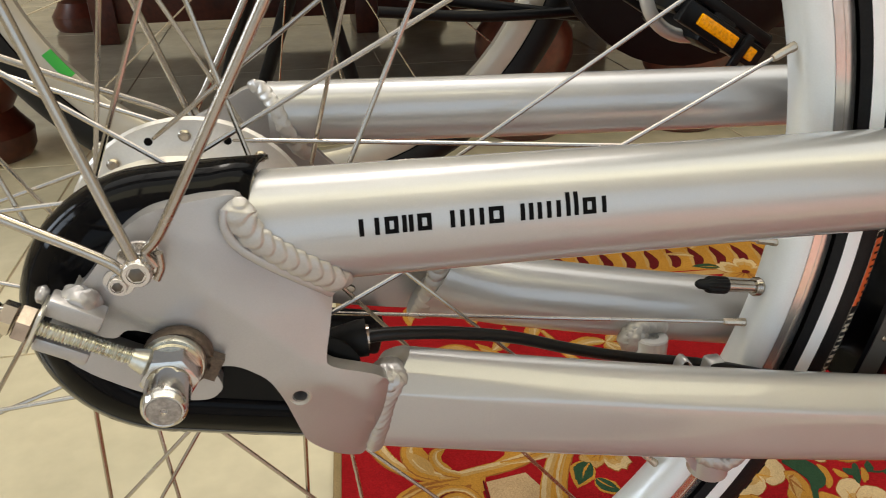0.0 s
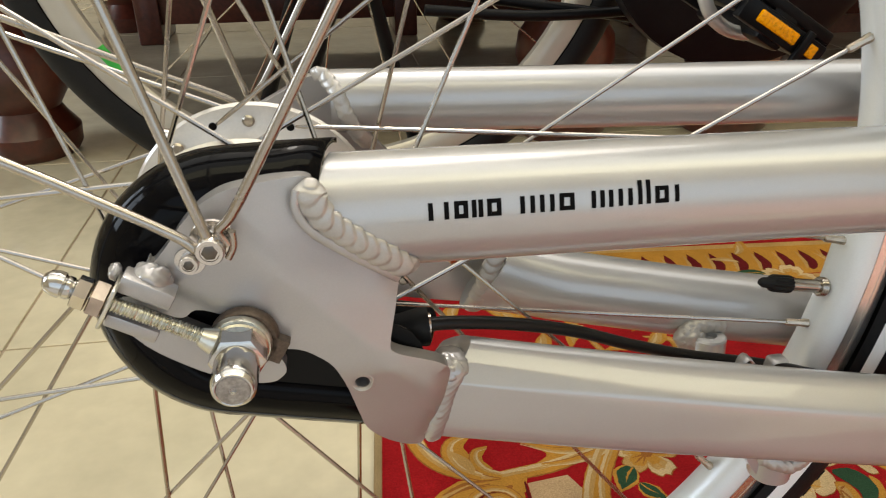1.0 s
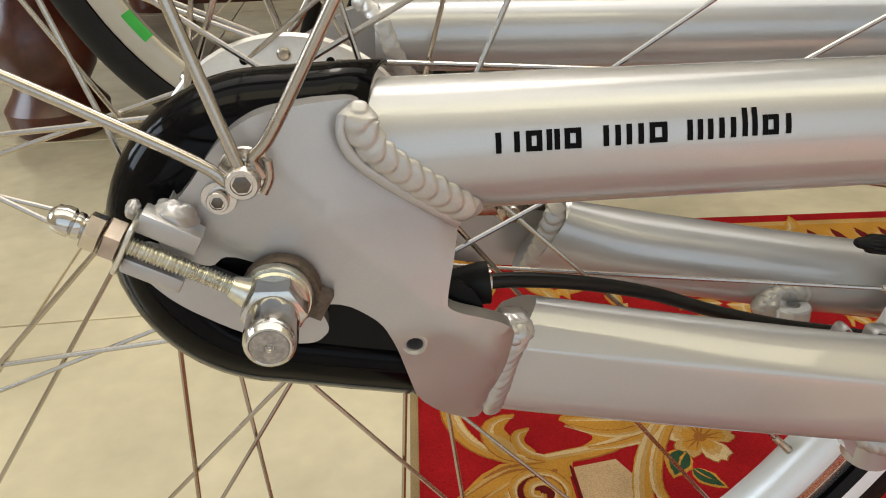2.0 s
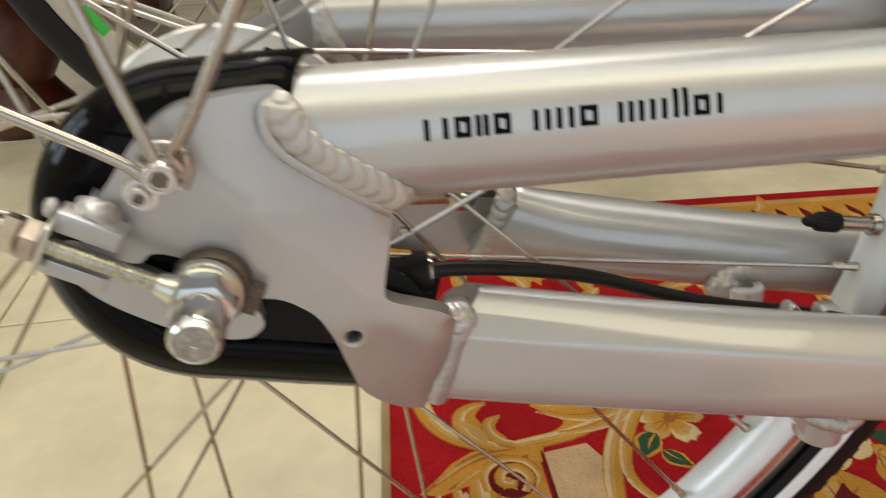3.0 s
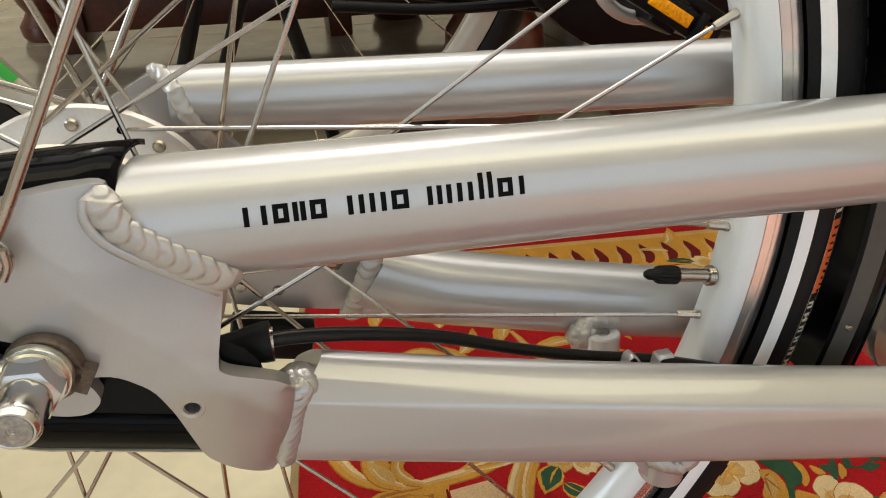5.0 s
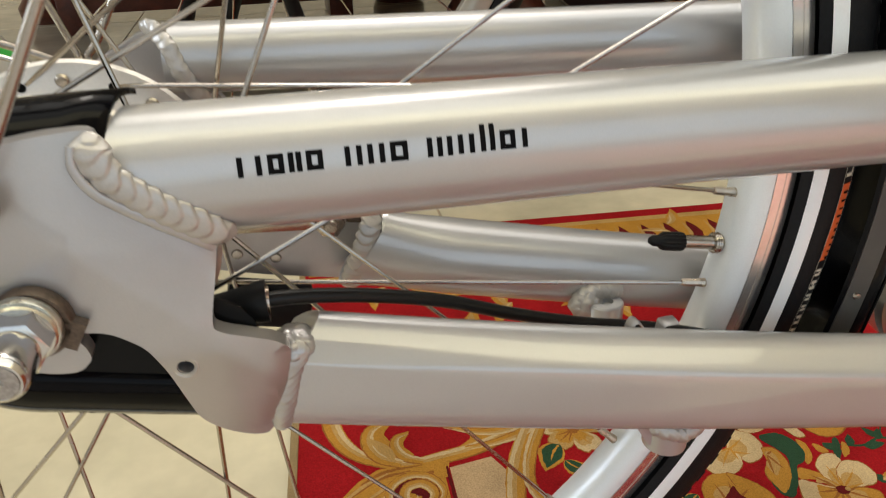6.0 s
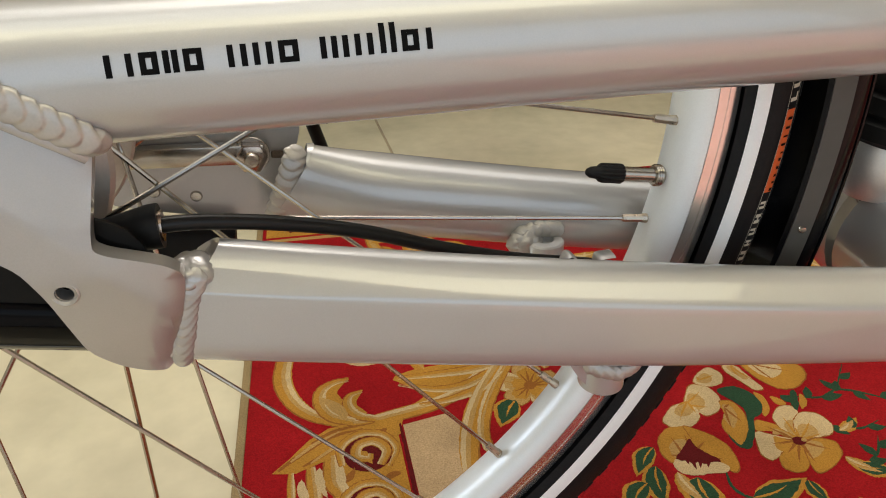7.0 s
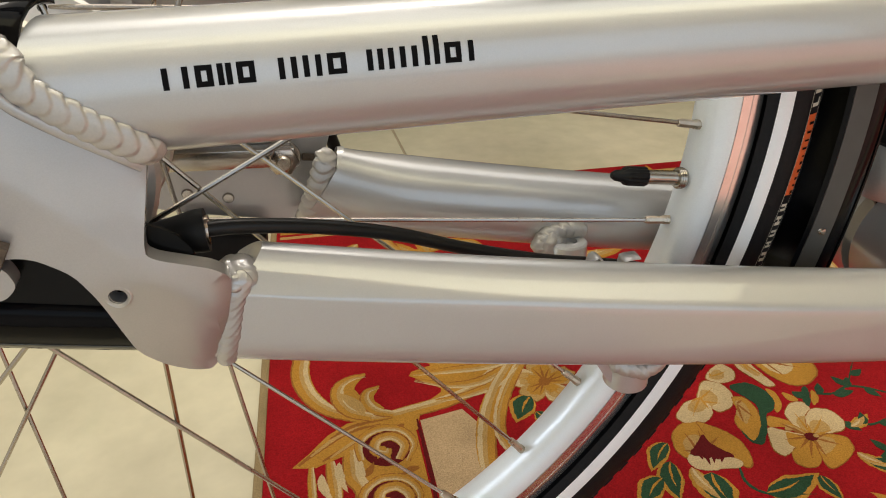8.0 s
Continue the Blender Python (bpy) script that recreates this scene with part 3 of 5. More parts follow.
# chain case round the sprocket
def case_shell():
    """A rounded channel that follows the outline and stays open towards the tubes."""
    bm = bmesh.new()
    section = [(-0.0015, -0.0350), (0.0, -0.0390), (0.0003, -0.0430), (-0.0005, -0.0475), (-0.0030, -0.0520), (-0.0075, -0.0560), (-0.0130, -0.0582), (-0.0190, -0.0590), (-0.0240, -0.0580)]
    rings = []
    path = [(0.036, 0.0570, 0, 1), (0.018, 0.0570, 0, 1)]
    for k in range(33):
        a = radians(90 + 172 * k / 32)
        path.append((0.0515 * math.cos(a), 0.004 + 0.0525 * math.sin(a), math.cos(a), math.sin(a)))
    path += [(0.016, -0.0535, -0.2, -0.98), (0.036, -0.0580, -0.2, -0.98), (0.062, -0.0640, -0.2, -0.98)]
    for x, z, nx, nz in path:
        back = 0.012 if len(rings) == 0 else 0
        rings.append([bm.verts.new((x + nx * d - back * i / len(section), y, z + nz * d)) for i, (d, y) in enumerate(section)])
    for a, b in zip(rings, rings[1:]):
        for k in range(len(section) - 1):
            bm.faces.new((a[k], a[k + 1], b[k + 1], b[k]))
    return bm


case = part("chain_case", case_shell(), M_CASE, bike, "glossy black plastic chain case", 60)
mod = case.modifiers.new("thickness", "SOLIDIFY")
mod.thickness, mod.offset = 0.0018, -1
bm = sheet(rounded([(0.034, 0.038), (0.0, 0.036), (-0.020, 0.029), (-0.032, 0.010), (-0.032, -0.006), (-0.022, -0.022), (0.0, -0.031), (0.062, -0.0445), (0.062, -0.012), (0.034, 0.0)]), [], lambda x, z: -0.0578, 0.0015, 0.008)
part("case_face", bm, M_CASEFACE, case, "dull black recessed face")

# ---- rear wheel ----
bm = lathe(bmesh.new(), [(0.012, 0.060), (0.016, 0.055), (0.018, 0.045), (0.030, 0.038), (0.036, 0.0295), (0.0515, 0.0285), (0.0528, 0.0276), (0.0531, 0.0262), (0.0520, 0.0245), (0.0445, 0.0240),
                         (0.0360, 0.0190), (0.0330, 0.0100), (0.0330, -0.0100), (0.0370, -0.0160), (0.0470, -0.0185), (0.0505, -0.0190), (0.0515, -0.0205), (0.0500, -0.0225), (0.030, -0.0280), (0.012, -0.050)],
           (0, 0, 0), (0, 1, 0), 72)
wheel = part("rear_wheel", bm, M_HUB, bike, "silver spoked rear wheel with a large alloy gear hub", 30)
RIM = [(0.2674, -0.0030), (0.2682, -0.0065), (0.2708, -0.0100), (0.2750, -0.0122), (0.2776, -0.0126)]
RIM = RIM + [(r, -h) for r, h in reversed(RIM)]
part("rim", lathe(bmesh.new(), RIM, (0, 0, 0), (0, 1, 0), 180, closed=True), M_RIM, wheel, "silver anodised rim", 30)
TRACK = [(0.2778, -0.0100), (0.2778, -0.0128), (0.2816, -0.0130), (0.2818, -0.0126), (0.2822, -0.0126), (0.2824, -0.0130), (0.2868, -0.0131), (0.2874, -0.0122), (0.2874, -0.0100)]
for sgn in (1, -1):
    prof = [(r, h * sgn) for r, h in TRACK]
    part("brake_track", lathe(bmesh.new(), prof, (0, 0, 0), (0, 1, 0), 180, closed=True), M_TRACK, wheel, "worn bare metal brake track")
tyre_arc = []
for k in range(21):
    a = radians(-128 + 256 * k / 20)
    tyre_arc.append((0.2990 + 0.0205 * math.cos(a), 0.0205 * math.sin(a)))
part("tyre", lathe(bmesh.new(), tyre_arc, (0, 0, 0), (0, 1, 0), 180), M_RUBBER, wheel, "black rubber tyre", 30)


def tyre_point(r_angle, around, lift=0.0):
    a, b = radians(r_angle), radians(around)
    r = 0.2990 + (0.0205 + lift) * math.cos(a)
    return Vector((r * math.cos(b), (0.0205 + lift) * math.sin(a), r * math.sin(b)))


def tyre_band(bm, a0, a1, b0, b1, steps, lift):
    rows = [[bm.verts.new(tyre_point(a0 + (a1 - a0) * j / 3, b0 + (b1 - b0) * i / steps, lift)) for j in range(4)] for i in range(steps + 1)]
    for p, q in zip(rows, rows[1:]):
        for j in range(3):
            bm.faces.new((p[j], p[j + 1], q[j + 1], q[j]))
    return bm


for sgn in (-1, 1):
    part("reflective_stripe", tyre_band(bmesh.new(), sgn * 98.5, sgn * 115, 0, 360, 180, 0.0003), M_REFLEX, wheel, "white reflective stripe round the tyre wall", 60)
part("label_band", tyre_band(bmesh.new(), -57, -73, -9.2, -2.4, 12, 0.0004), M_ORANGE, wheel, "orange printed band on the tyre", 60)
for side in (-55.8, -73.4):
    part("printed_line", tyre_band(bmesh.new(), side, side - 0.6, -26, 2, 40, 0.0004), M_INKWHITE, wheel, smooth=60)
rnd = random.Random(4)
b = -10.0
while b > -26:
    w = rnd.uniform(0.55, 0.95)
    bm = tyre_band(bmesh.new(), -59, -71.5, b, b - w * 0.35, 2, 0.0004)
    tyre_band(bm, -59, -71.5, b - w * 0.65, b - w, 2, 0.0004)
    tyre_band(bm, *rnd.choice(((-59, -62), (-64, -67))), b - w * 0.35, b - w * 0.65, 2, 0.0004)
    part("printed_mark", bm, M_INKWHITE, wheel, smooth=60)
    b -= w + 0.45
b = -1.8
while b < 2.0:
    bm = tyre_band(bmesh.new(), -59, -71.5, b, b + 0.3, 2, 0.0004)
    tyre_band(bm, -59, -62, b + 0.3, b + 0.7, 2, 0.0004)
    part("printed_mark", bm, M_INKWHITE, wheel, smooth=60)
    b += 1.05
b = -3.0
while b > -9.0:
    w = rnd.uniform(0.18, 0.4)
    part("printed_mark", tyre_band(bmesh.new(), -60.5, -69.5 if b > -5.6 else -66, b, b - w * 0.7, 2, 0.0007), M_FLATBLACK, wheel, smooth=60)
    b -= w + (0.42 if b > -5.6 else 0.3)

# tread blocks along the shoulder
tread = bmesh.new()
for k in range(0, 170):
    b0 = k * 360 / 170
    for sgn in (-1, 1):
        for a0, a1 in ((32, 50), (8, 28)):
            vs = []
            for lift in (0, 0.0006):
                for da, db in ((a0, 0.2), (a1, 0.5), (a1, 1.75), (a0, 1.45)):
                    vs.append(tread.verts.new(tyre_point(sgn * da, b0 + db, lift)))
            for f in ((4, 5, 6, 7), (0, 1, 5, 4), (1, 2, 6, 5), (2, 3, 7, 6), (3, 0, 4, 7)):
                tread.faces.new([vs[i] for i in f])
part("tread", tread, M_RUBBER, wheel, "black tread blocks", 0)

# spokes: crossed thrice, thirty-six of them; every other one leaves its flange on the inner face
for k in range(36):
    a = 5.95 + 10 * k
    far = k % 2 == 0
    leading = (k // 2) % 2 == (0 if far else 1)
    turn = (60.5 if leading else -57) if far else (54 if leading else -52)
    fy = (0.0250 if leading else 0.0298) if far else (-0.0205 if leading else -0.0225)
    hx, hz = 0.0459 * math.cos(radians(a + turn)), 0.0459 * math.sin(radians(a + turn))
    nx, nz = 0.2645 * math.cos(radians(a)), 0.2645 * math.sin(radians(a))
    h, e = Vector((hx, fy, hz)), Vector((nx, 0.0012 if far else -0.0012, nz))
    d = (e - h).normalized()
    inner = leading if far else not leading
    root = Vector((hx, fy + (0.004 if inner else -0.0065) * (1 if far else -1), hz))
    bm = sweep(bmesh.new(), [root, h - Vector((0, (h.y - root.y) * 0.3, 0)), h + d * 0.0015, h + d * 0.01, e], 0.00098, 8)
    lathe(bm, [(0, 0), (0.0023, 0), (0.0026, 0.0006), (0.0018, 0.0015), (0, 0.0017)], root, (0, 1 if root.y > fy else -1, 0), 12)
    part("spoke", bm, M_STAINLESS, wheel)
    if far and leading:
        # a flat black disc puts the hole's shade into colour
        hole_bm = lathe(bmesh.new(), [(0, 0), (0.0017, 0), (0.0017, 0.0004), (0, 0.0004)], (hx - 0.0008, 0.0237, hz), (0, 1, 0), 12)
        part("spoke_hole", hole_bm, M_FLATBLACK, wheel, smooth=0)
    bm = lathe(bmesh.new(), [(0.0011, -0.0085), (0.0016, -0.0082), (0.0019, -0.0070), (0.0019, 0.0), (0.0022, 0.0006), (0.0022, 0.0030)], e, d, 8)
    part("nipple", bm, M_BRASS, wheel)

# valve
a = radians(-9.5)
out = Vector((math.cos(a), 0, math.sin(a)))
bm = lathe(bmesh.new(), [(0.0, -0.030), (0.0026, -0.030)] + [(0.0030 + 0.0002 * (i % 2), -0.029 + 0.0007 * i) for i in range(34)] + [(0.0030, -0.004), (0.0030, 0.002)], out * 0.268, out, 16)
part("valve_stem", bm, M_STAINLESS, wheel, "threaded metal valve stem")
bm = lathe(bmesh.new(), [(0.0031, -0.0048), (0.0042, -0.0048)] + [(0.0045 + 0.0003 * (i % 2), -0.0045 + 0.0005 * i) for i in range(7)] + [(0.0043, -0.0008), (0.0031, -0.0012)], out * 0.268, out, 24)
part("valve_nut", bm, M_STAINLESS, wheel, "knurled valve nut")
bm = lathe(bmesh.new(), [(0, -0.0365), (0.0014, -0.0362), (0.0024, -0.0345), (0.0027, -0.0315), (0.0038, -0.0300), (0.0040, -0.0290), (0.0041, -0.0205), (0.0038, -0.0198), (0.0030, -0.0198)], out * 0.268, out, 84)
across = Vector((-out.z, 0, out.x))
for v in bm.verts:
    d = v.co - out * v.co.dot(out)
    if 0.0035 < d.length:
        v.co += d * 0.07 * math.cos(14 * math.atan2(d.y, d.dot(across)))
part("valve_cap", bm, M_BLACKRUBBER, wheel, "black ribbed valve cap")
# the wheel leans a little away at its top
wheel.matrix_basis = Matrix.Translation((0, 0, HUB)) @ Matrix.Rotation(-0.0225, 4, "X") @ Matrix.Translation((0, 0, -HUB))

# mudguard between the tubes
GUARD = [(0.3188, -0.0262), (0.3268, -0.0288), (0.3335, -0.0284), (0.3395, -0.0250), (0.3425, -0.0170), (0.3432, 0.0), (0.3425, 0.0170), (0.3395, 0.0250), (0.3335, 0.0284), (0.3268, 0.0288), (0.3188, 0.0262)]
GUARD_MID = (0, 0, -0.012)
guard_profile = GUARD + [(r - 0.0016, h * 0.95) for r, h in reversed(GUARD)]
guard = part("mudguard", lathe(bmesh.new(), guard_profile, GUARD_MID, (0, 1, 0), 90, -17, 50, True), M_GUARD, bike, "glossy black plastic mudguard", 50)
bm = lathe(bmesh.new(), [(0.3186, -0.0268), (0.3266, -0.0294), (0.3268, -0.0288), (0.3188, -0.0262)], GUARD_MID, (0, 1, 0), 90, -17, 50, True)
part("edge_band", bm, M_GUARDLINE, guard, "dull grey band")
bm = lathe(bmesh.new(), [(0.3352, -0.0281), (0.3362, -0.0281), (0.3362, -0.0272), (0.3352, -0.0272)], GUARD_MID, (0, 1, 0), 90, -17, 50, True)
part("edge_ridge", bm, M_GUARD, guard)
for a in (-9.4, -15.5):
    p = Vector((0.3232 * math.cos(radians(a)), -0.0280, 0.3232 * math.sin(radians(a)) - 0.012))
    part("rivet", lathe(bmesh.new(), [(0, 0.0014), (0.0013, 0.0011), (0.0020, 0), (0.0020, -0.001)], p, (0, -1, 0), 14), M_STAINLESS, guard)

# gear cable with its boot
bm = sweep(bmesh.new(), curve_points([(0.040, -0.0450, -0.0190), (0.050, -0.0450, -0.0186), (0.0600, -0.0450, -0.0175), (0.0650, -0.0450, -0.0172)], 14), lambda u: 0.0048 + 0.0024 * min(1, u * 1.3), 20)
part("cable_boot", bm, M_BLACKRUBBER, bike, "black rubber cable boot")
bm = lathe(bmesh.new(), [(0.0025, 0), (0.0050, 0), (0.0050, 0.0012), (0.0025, 0.0012)], (0.0645, -0.0450, -0.0172), (1, 0, -0.03), 20)
part("cable_ferrule", bm, M_BRONZE, bike, "dull brass ferrule")
CABLE = [(0.06, -0.0450, -0.0172), (0.0748, -0.0422, -0.0188), (0.0994, -0.0360, -0.0258), (0.1292, -0.0280, -0.0376), (0.1595, -0.0205, -0.0530), (0.1938, -0.0150, -0.0668), (0.2384, -0.0150, -0.0780), (0.3126, -0.0159, -0.1038)]
bm = sweep(bmesh.new(), curve_points(CABLE, 40), 0.0027, 14)
part("gear_cable", bm, M_CABLE, bike, "black gear cable housing")

# cable clip on the lower tube: an arched strap and a folded tab
arch = [(0.2068, -0.0300, -0.0662), (0.2079, -0.0300, -0.0607), (0.2096, -0.0300, -0.0587), (0.2115, -0.0300, -0.0595), (0.2148, -0.0300, -0.0639), (0.2170, -0.0300, -0.0672)]
part("clip_tab", sweep(bmesh.new(), curve_points(arch, 16), 0.0006, 8, 5.5), M_SILVER, bike, "small arched cable clip")
fold = [(0.2216, -0.0300, -0.0677), (0.2222, -0.0300, -0.0635), (0.2232, -0.0300, -0.0617), (0.2290, -0.0300, -0.0615)]
part("clip_tab", sweep(bmesh.new(), curve_points(fold, 14), 0.0006, 8, 6.0), M_SILVER, bike, "small folded cable tab")


def boss(place, axis, radius, height):
    bm = lathe(bmesh.new(), [(0, 0), (radius, 0), (radius, height - 0.0008), (radius - 0.0008, height), (radius * 0.44, height), (radius * 0.40, height - 0.0025), (0, height - 0.0025)], place, axis, 28)
    return part("threaded_boss", bm, M_SILVER, bike, "silver threaded boss welded to the tube")


# bosses for a kickstand or guard
boss((0.2195, 0.0170, -0.1040), (0, 0.05, 1), 0.0090, 0.0245)
bm = bead(bmesh.new(), [(0.2050, 0.0195, -0.0855), (0.2062, 0.0210, -0.0812), (0.2105, 0.0230, -0.0772), (0.2175, 0.0232, -0.0758), (0.2245, 0.0230, -0.0765), (0.2305, 0.0235, -0.0790)], 0.0046, 8, 20)
part("weld_bead", bm, M_WELD, bike, "rippled painted weld bead")
part("weld_fillet", blob(bmesh.new(), (0.2112, 0.0205, -0.0830), (0.0085, 0.0055, 0.0078), 5, 0.22, 0.2), M_WELD, bike, "lumpy painted weld fillet beside the boss")
boss((0.2197, -0.0495, -0.0900), (0, 0.03, -1), 0.0093, 0.0205)
wing = sheet(rounded([(0.2005, -0.0900), (0.2150, -0.0900), (0.2150, -0.1085), (0.2105, -0.1070)], 1), [], lambda x, z: -0.0530, 0.009, 0.006)
part("boss_wing", wing, M_SILVER, bike, "sloping gusset beside the boss")
bm = bead(bmesh.new(), [(0.2085, -0.0545, -0.0945), (0.2150, -0.0580, -0.0965), (0.2220, -0.0592, -0.0985), (0.2280, -0.0580, -0.0975), (0.2335, -0.0540, -0.0955)], 0.0036, 7, 24, 0.7, slant=0.8)
part("weld_bead", bm, M_WELD, bike, "rippled painted weld bead", 80)

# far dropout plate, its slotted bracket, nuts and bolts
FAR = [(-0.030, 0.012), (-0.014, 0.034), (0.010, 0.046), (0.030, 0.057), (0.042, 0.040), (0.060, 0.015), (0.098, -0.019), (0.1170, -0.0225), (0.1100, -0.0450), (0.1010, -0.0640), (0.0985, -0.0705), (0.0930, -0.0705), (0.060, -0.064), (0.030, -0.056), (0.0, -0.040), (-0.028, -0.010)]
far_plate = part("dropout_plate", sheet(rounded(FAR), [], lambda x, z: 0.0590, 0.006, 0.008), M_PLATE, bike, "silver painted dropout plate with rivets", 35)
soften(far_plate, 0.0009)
bm = bevelled(box(bmesh.new(), (0.066, 0.0545, -0.0335), (0.064, 0.007, 0.009), Matrix.Rotation(radians(4), 3, "Y")), 0.0008)
part("stay_bracket", bm, M_STAINLESS, bike, "polished steel bracket")
for x, z in ((0.0655, -0.0553), (0.0480, -0.0510)):
    bm = lathe(bmesh.new(), [(0, 0.0012), (0.0022, 0.0010), (0.0028, 0), (0.0028, -0.001)], (x, 0.0590, z), (0, -1, 0), 16)
    part("rivet", bm, M_STAINLESS, bike)
bm = lathe(bmesh.new(), [(0.003, 0.0), (0.0080, 0.0), (0.0083, 0.0008), (0.0080, 0.0016), (0.003, 0.0016)], (0.0925, 0.0545, -0.0360), (0, -1, 0), 24)
part("washer", bm, M_STAINLESS, bike)
part("lock_nut", prism(bmesh.new(), (0.0925, 0.0530, -0.0360), (0, -1, 0), 0.0070, 0.0055, turn=10), M_BRONZE, bike)
bm = lathe(bmesh.new(), [(0, 0.0082), (0.0028, 0.0080), (0.0034, 0.0070), (0.0034, 0.0)], (0.0925, 0.0530, -0.0360), (0, -1, 0), 16)
part("bolt_end", bm, M_STAINLESS, bike)
# no opening is cut: a dark strip gives the slot its shade
bm = bevelled(box(bmesh.new(), (0.107, 0.0582, -0.0395), (0.012, 0.002, 0.0035), Matrix.Rotation(radians(8), 3, "Y")), 0.0008)
part("slot", bm, M_STEELHOLLOW, bike, "dark strip laid on the plate for a slot's shade")
bm = bevelled(box(bmesh.new(), (0.060, 0.050, -0.0745), (0.040, 0.016, 0.020), Matrix.Rotation(radians(12), 3, "Y")), 0.0030)
part("cable_stop", bm, M_BLACKPLASTIC, bike, "black plastic cable stop")
ring = [(0.1130, 0.0450, -0.0305), (0.1102, 0.0395, -0.0355), (0.1058, 0.0372, -0.0455), (0.1008, 0.0376, -0.0570), (0.0974, 0.0415, -0.0665)]
part("weld_bead", bead(bmesh.new(), ring, 0.0056, 10, 32, 0.36, slant=0.3), M_WELD, bike, "rippled painted weld bead", 80)
bm = bead(bmesh.new(), [(0.027, 0.050, 0.0585), (0.033, 0.044, 0.0575), (0.038, 0.036, 0.052), (0.041, 0.0335, 0.043), (0.046, 0.035, 0.033), (0.052, 0.040, 0.026)], 0.0036, 12, 20, 0.6)
part("weld_bead", bm, M_WELD, bike, "rippled painted weld bead")
bm = lathe(bmesh.new(), [(0.003, 0), (0.0045, 0.0005), (0.0045, 0.004), (0.0038, 0.007), (0.0018, 0.009), (0, 0.0092)], (-0.040, 0.072, 0.023), (-0.857, 0, 0.515), 18)
part("domed_nut", bm, M_CHROME, bike, "shiny domed nut")

# far pedal and crank of the same bicycle
TILT = Matrix.Rotation(radians(31), 3, "Y")
PEDAL = Vector((0.3250, 0.220, 0.0425))


def pedal_piece(name, offset, size, mat, parent, bevel, label=""):
    bm = bevelled(box(bmesh.new(), PEDAL + TILT @ Vector(offset), size, TILT), bevel)
    return part(name, bm, mat, parent, label)


pedal = pedal_piece("pedal", (0, 0, 0), (0.022, 0.090, 0.024), M_BLACKPLASTIC, bike, 0.004, "black plastic pedal with amber reflectors")
for x in (-0.031, 0.036):
    pedal_piece("pedal_bar", (x, 0, 0.006), (0.010, 0.084, 0.020), M_BLACKPLASTIC, pedal, 0.0015)
for y in (-0.0440, 0.0440):
    pedal_piece("pedal_bar", (0.0025, y, 0), (0.070, 0.009, 0.0155), M_BLACKPLASTIC, pedal, 0.0015)
    pedal_piece("pedal_rail", (0.0025, y * 0.86, 0.0135), (0.074, 0.012, 0.0085), M_BLACKPLASTIC, pedal, 0.002)
pedal_piece("pedal_post", (0.0195, -0.0500, -0.003), (0.006, 0.004, 0.026), M_BLACKPLASTIC, pedal, 0.001)
pedal_piece("reflector", (-0.0040, -0.0492, 0.0005), (0.033, 0.004, 0.0078), M_AMBER, pedal, 0.0008, "bright amber reflector")
pedal_piece("reflector", (0.0265, -0.0492, 0.0), (0.007, 0.004, 0.0085), M_AMBER, pedal, 0.0008, "bright amber reflector")
arc = [(0.318 + 0.036 * math.cos(radians(a)), 0.200, 0.072 + 0.036 * math.sin(radians(a))) for a in range(110, 300, 10)]
part("crank", sweep(bmesh.new(), arc, 0.0048, 14), M_SILVER, bike, "silver curved crank end")
bm = sweep(bmesh.new(), [(0.46, 0.120, 0.000), (0.42, 0.135, 0.020), (0.385, 0.150, 0.040)], 0.011, 16, 0.6)
part("crank_arm", bm, M_BLACKPLASTIC, bike)

# yoke of the swing arm and its black bump stop
bm = sweep(bmesh.new(), curve_points([(0.412, -0.056, -0.106), (0.402, -0.028, -0.098), (0.400, 0.0, -0.094), (0.402, 0.028, -0.098), (0.412, 0.056, -0.112)], 20), lambda u: 0.022 + 0.013 * math.sin(math.pi * u), 32)
yoke = part("yoke", bm, M_SILVER, bike, "silver painted yoke that joins the swing arm tubes")
# the whole boss is coloured dark for the shade inside its hole
bm = lathe(bmesh.new(), [(0, 0), (0.0085, 0), (0.0085, 0.0060), (0.0076, 0.0068), (0.0064, 0.0068), (0.0060, 0.0020), (0, 0.0020)], (0.4015, -0.0290, -0.0800), (0.05, -0.9, 0.42), 28)
part("yoke_boss", bm, M_STEELHOLLOW, yoke, "hollow boss coloured dark for its shaded hole")
bm = lathe(bmesh.new(), [(0, 0), (0.019, 0), (0.0225, 0.003), (0.0225, 0.010), (0.0195, 0.0125), (0.0225, 0.015), (0.0225, 0.022), (0.0195, 0.0245), (0.0220, 0.027), (0.0220, 0.034), (0.0195, 0.037), (0.0215, 0.040), (0.0215, 0.050), (0, 0.054)], (0.3850, 0.004, -0.0440), (0.12, 0, 1), 36)
part("bump_stop", bm, M_BLACKRUBBER, bike, "black ribbed rubber bump stop")
bm = lathe(bmesh.new(), [(0, 0), (0.013, 0), (0.016, 0.004), (0.0172, 0.014), (0.0180, 0.026), (0.0172, 0.0275), (0.015, 0.026), (0, 0.026)], (0.3790, 0.004, -0.0700), (0.12, 0, 1), 36)
part("spring_cup", bm, M_HUB, bike, "polished metal spring cup")
bm = bevelled(box(bmesh.new(), (0.3880, -0.0200, -0.0700), (0.016, 0.005, 0.034), Matrix.Rotation(radians(12), 3, "Y")), 0.002)
part("cup_bracket", bm, M_SILVER, bike, "silver bracket")
part("yoke_bolt", prism(bmesh.new(), (0.3850, -0.0225, -0.0720), (-0.1, -1, 0.2), 0.0052, 0.0045), M_STAINLESS, bike)

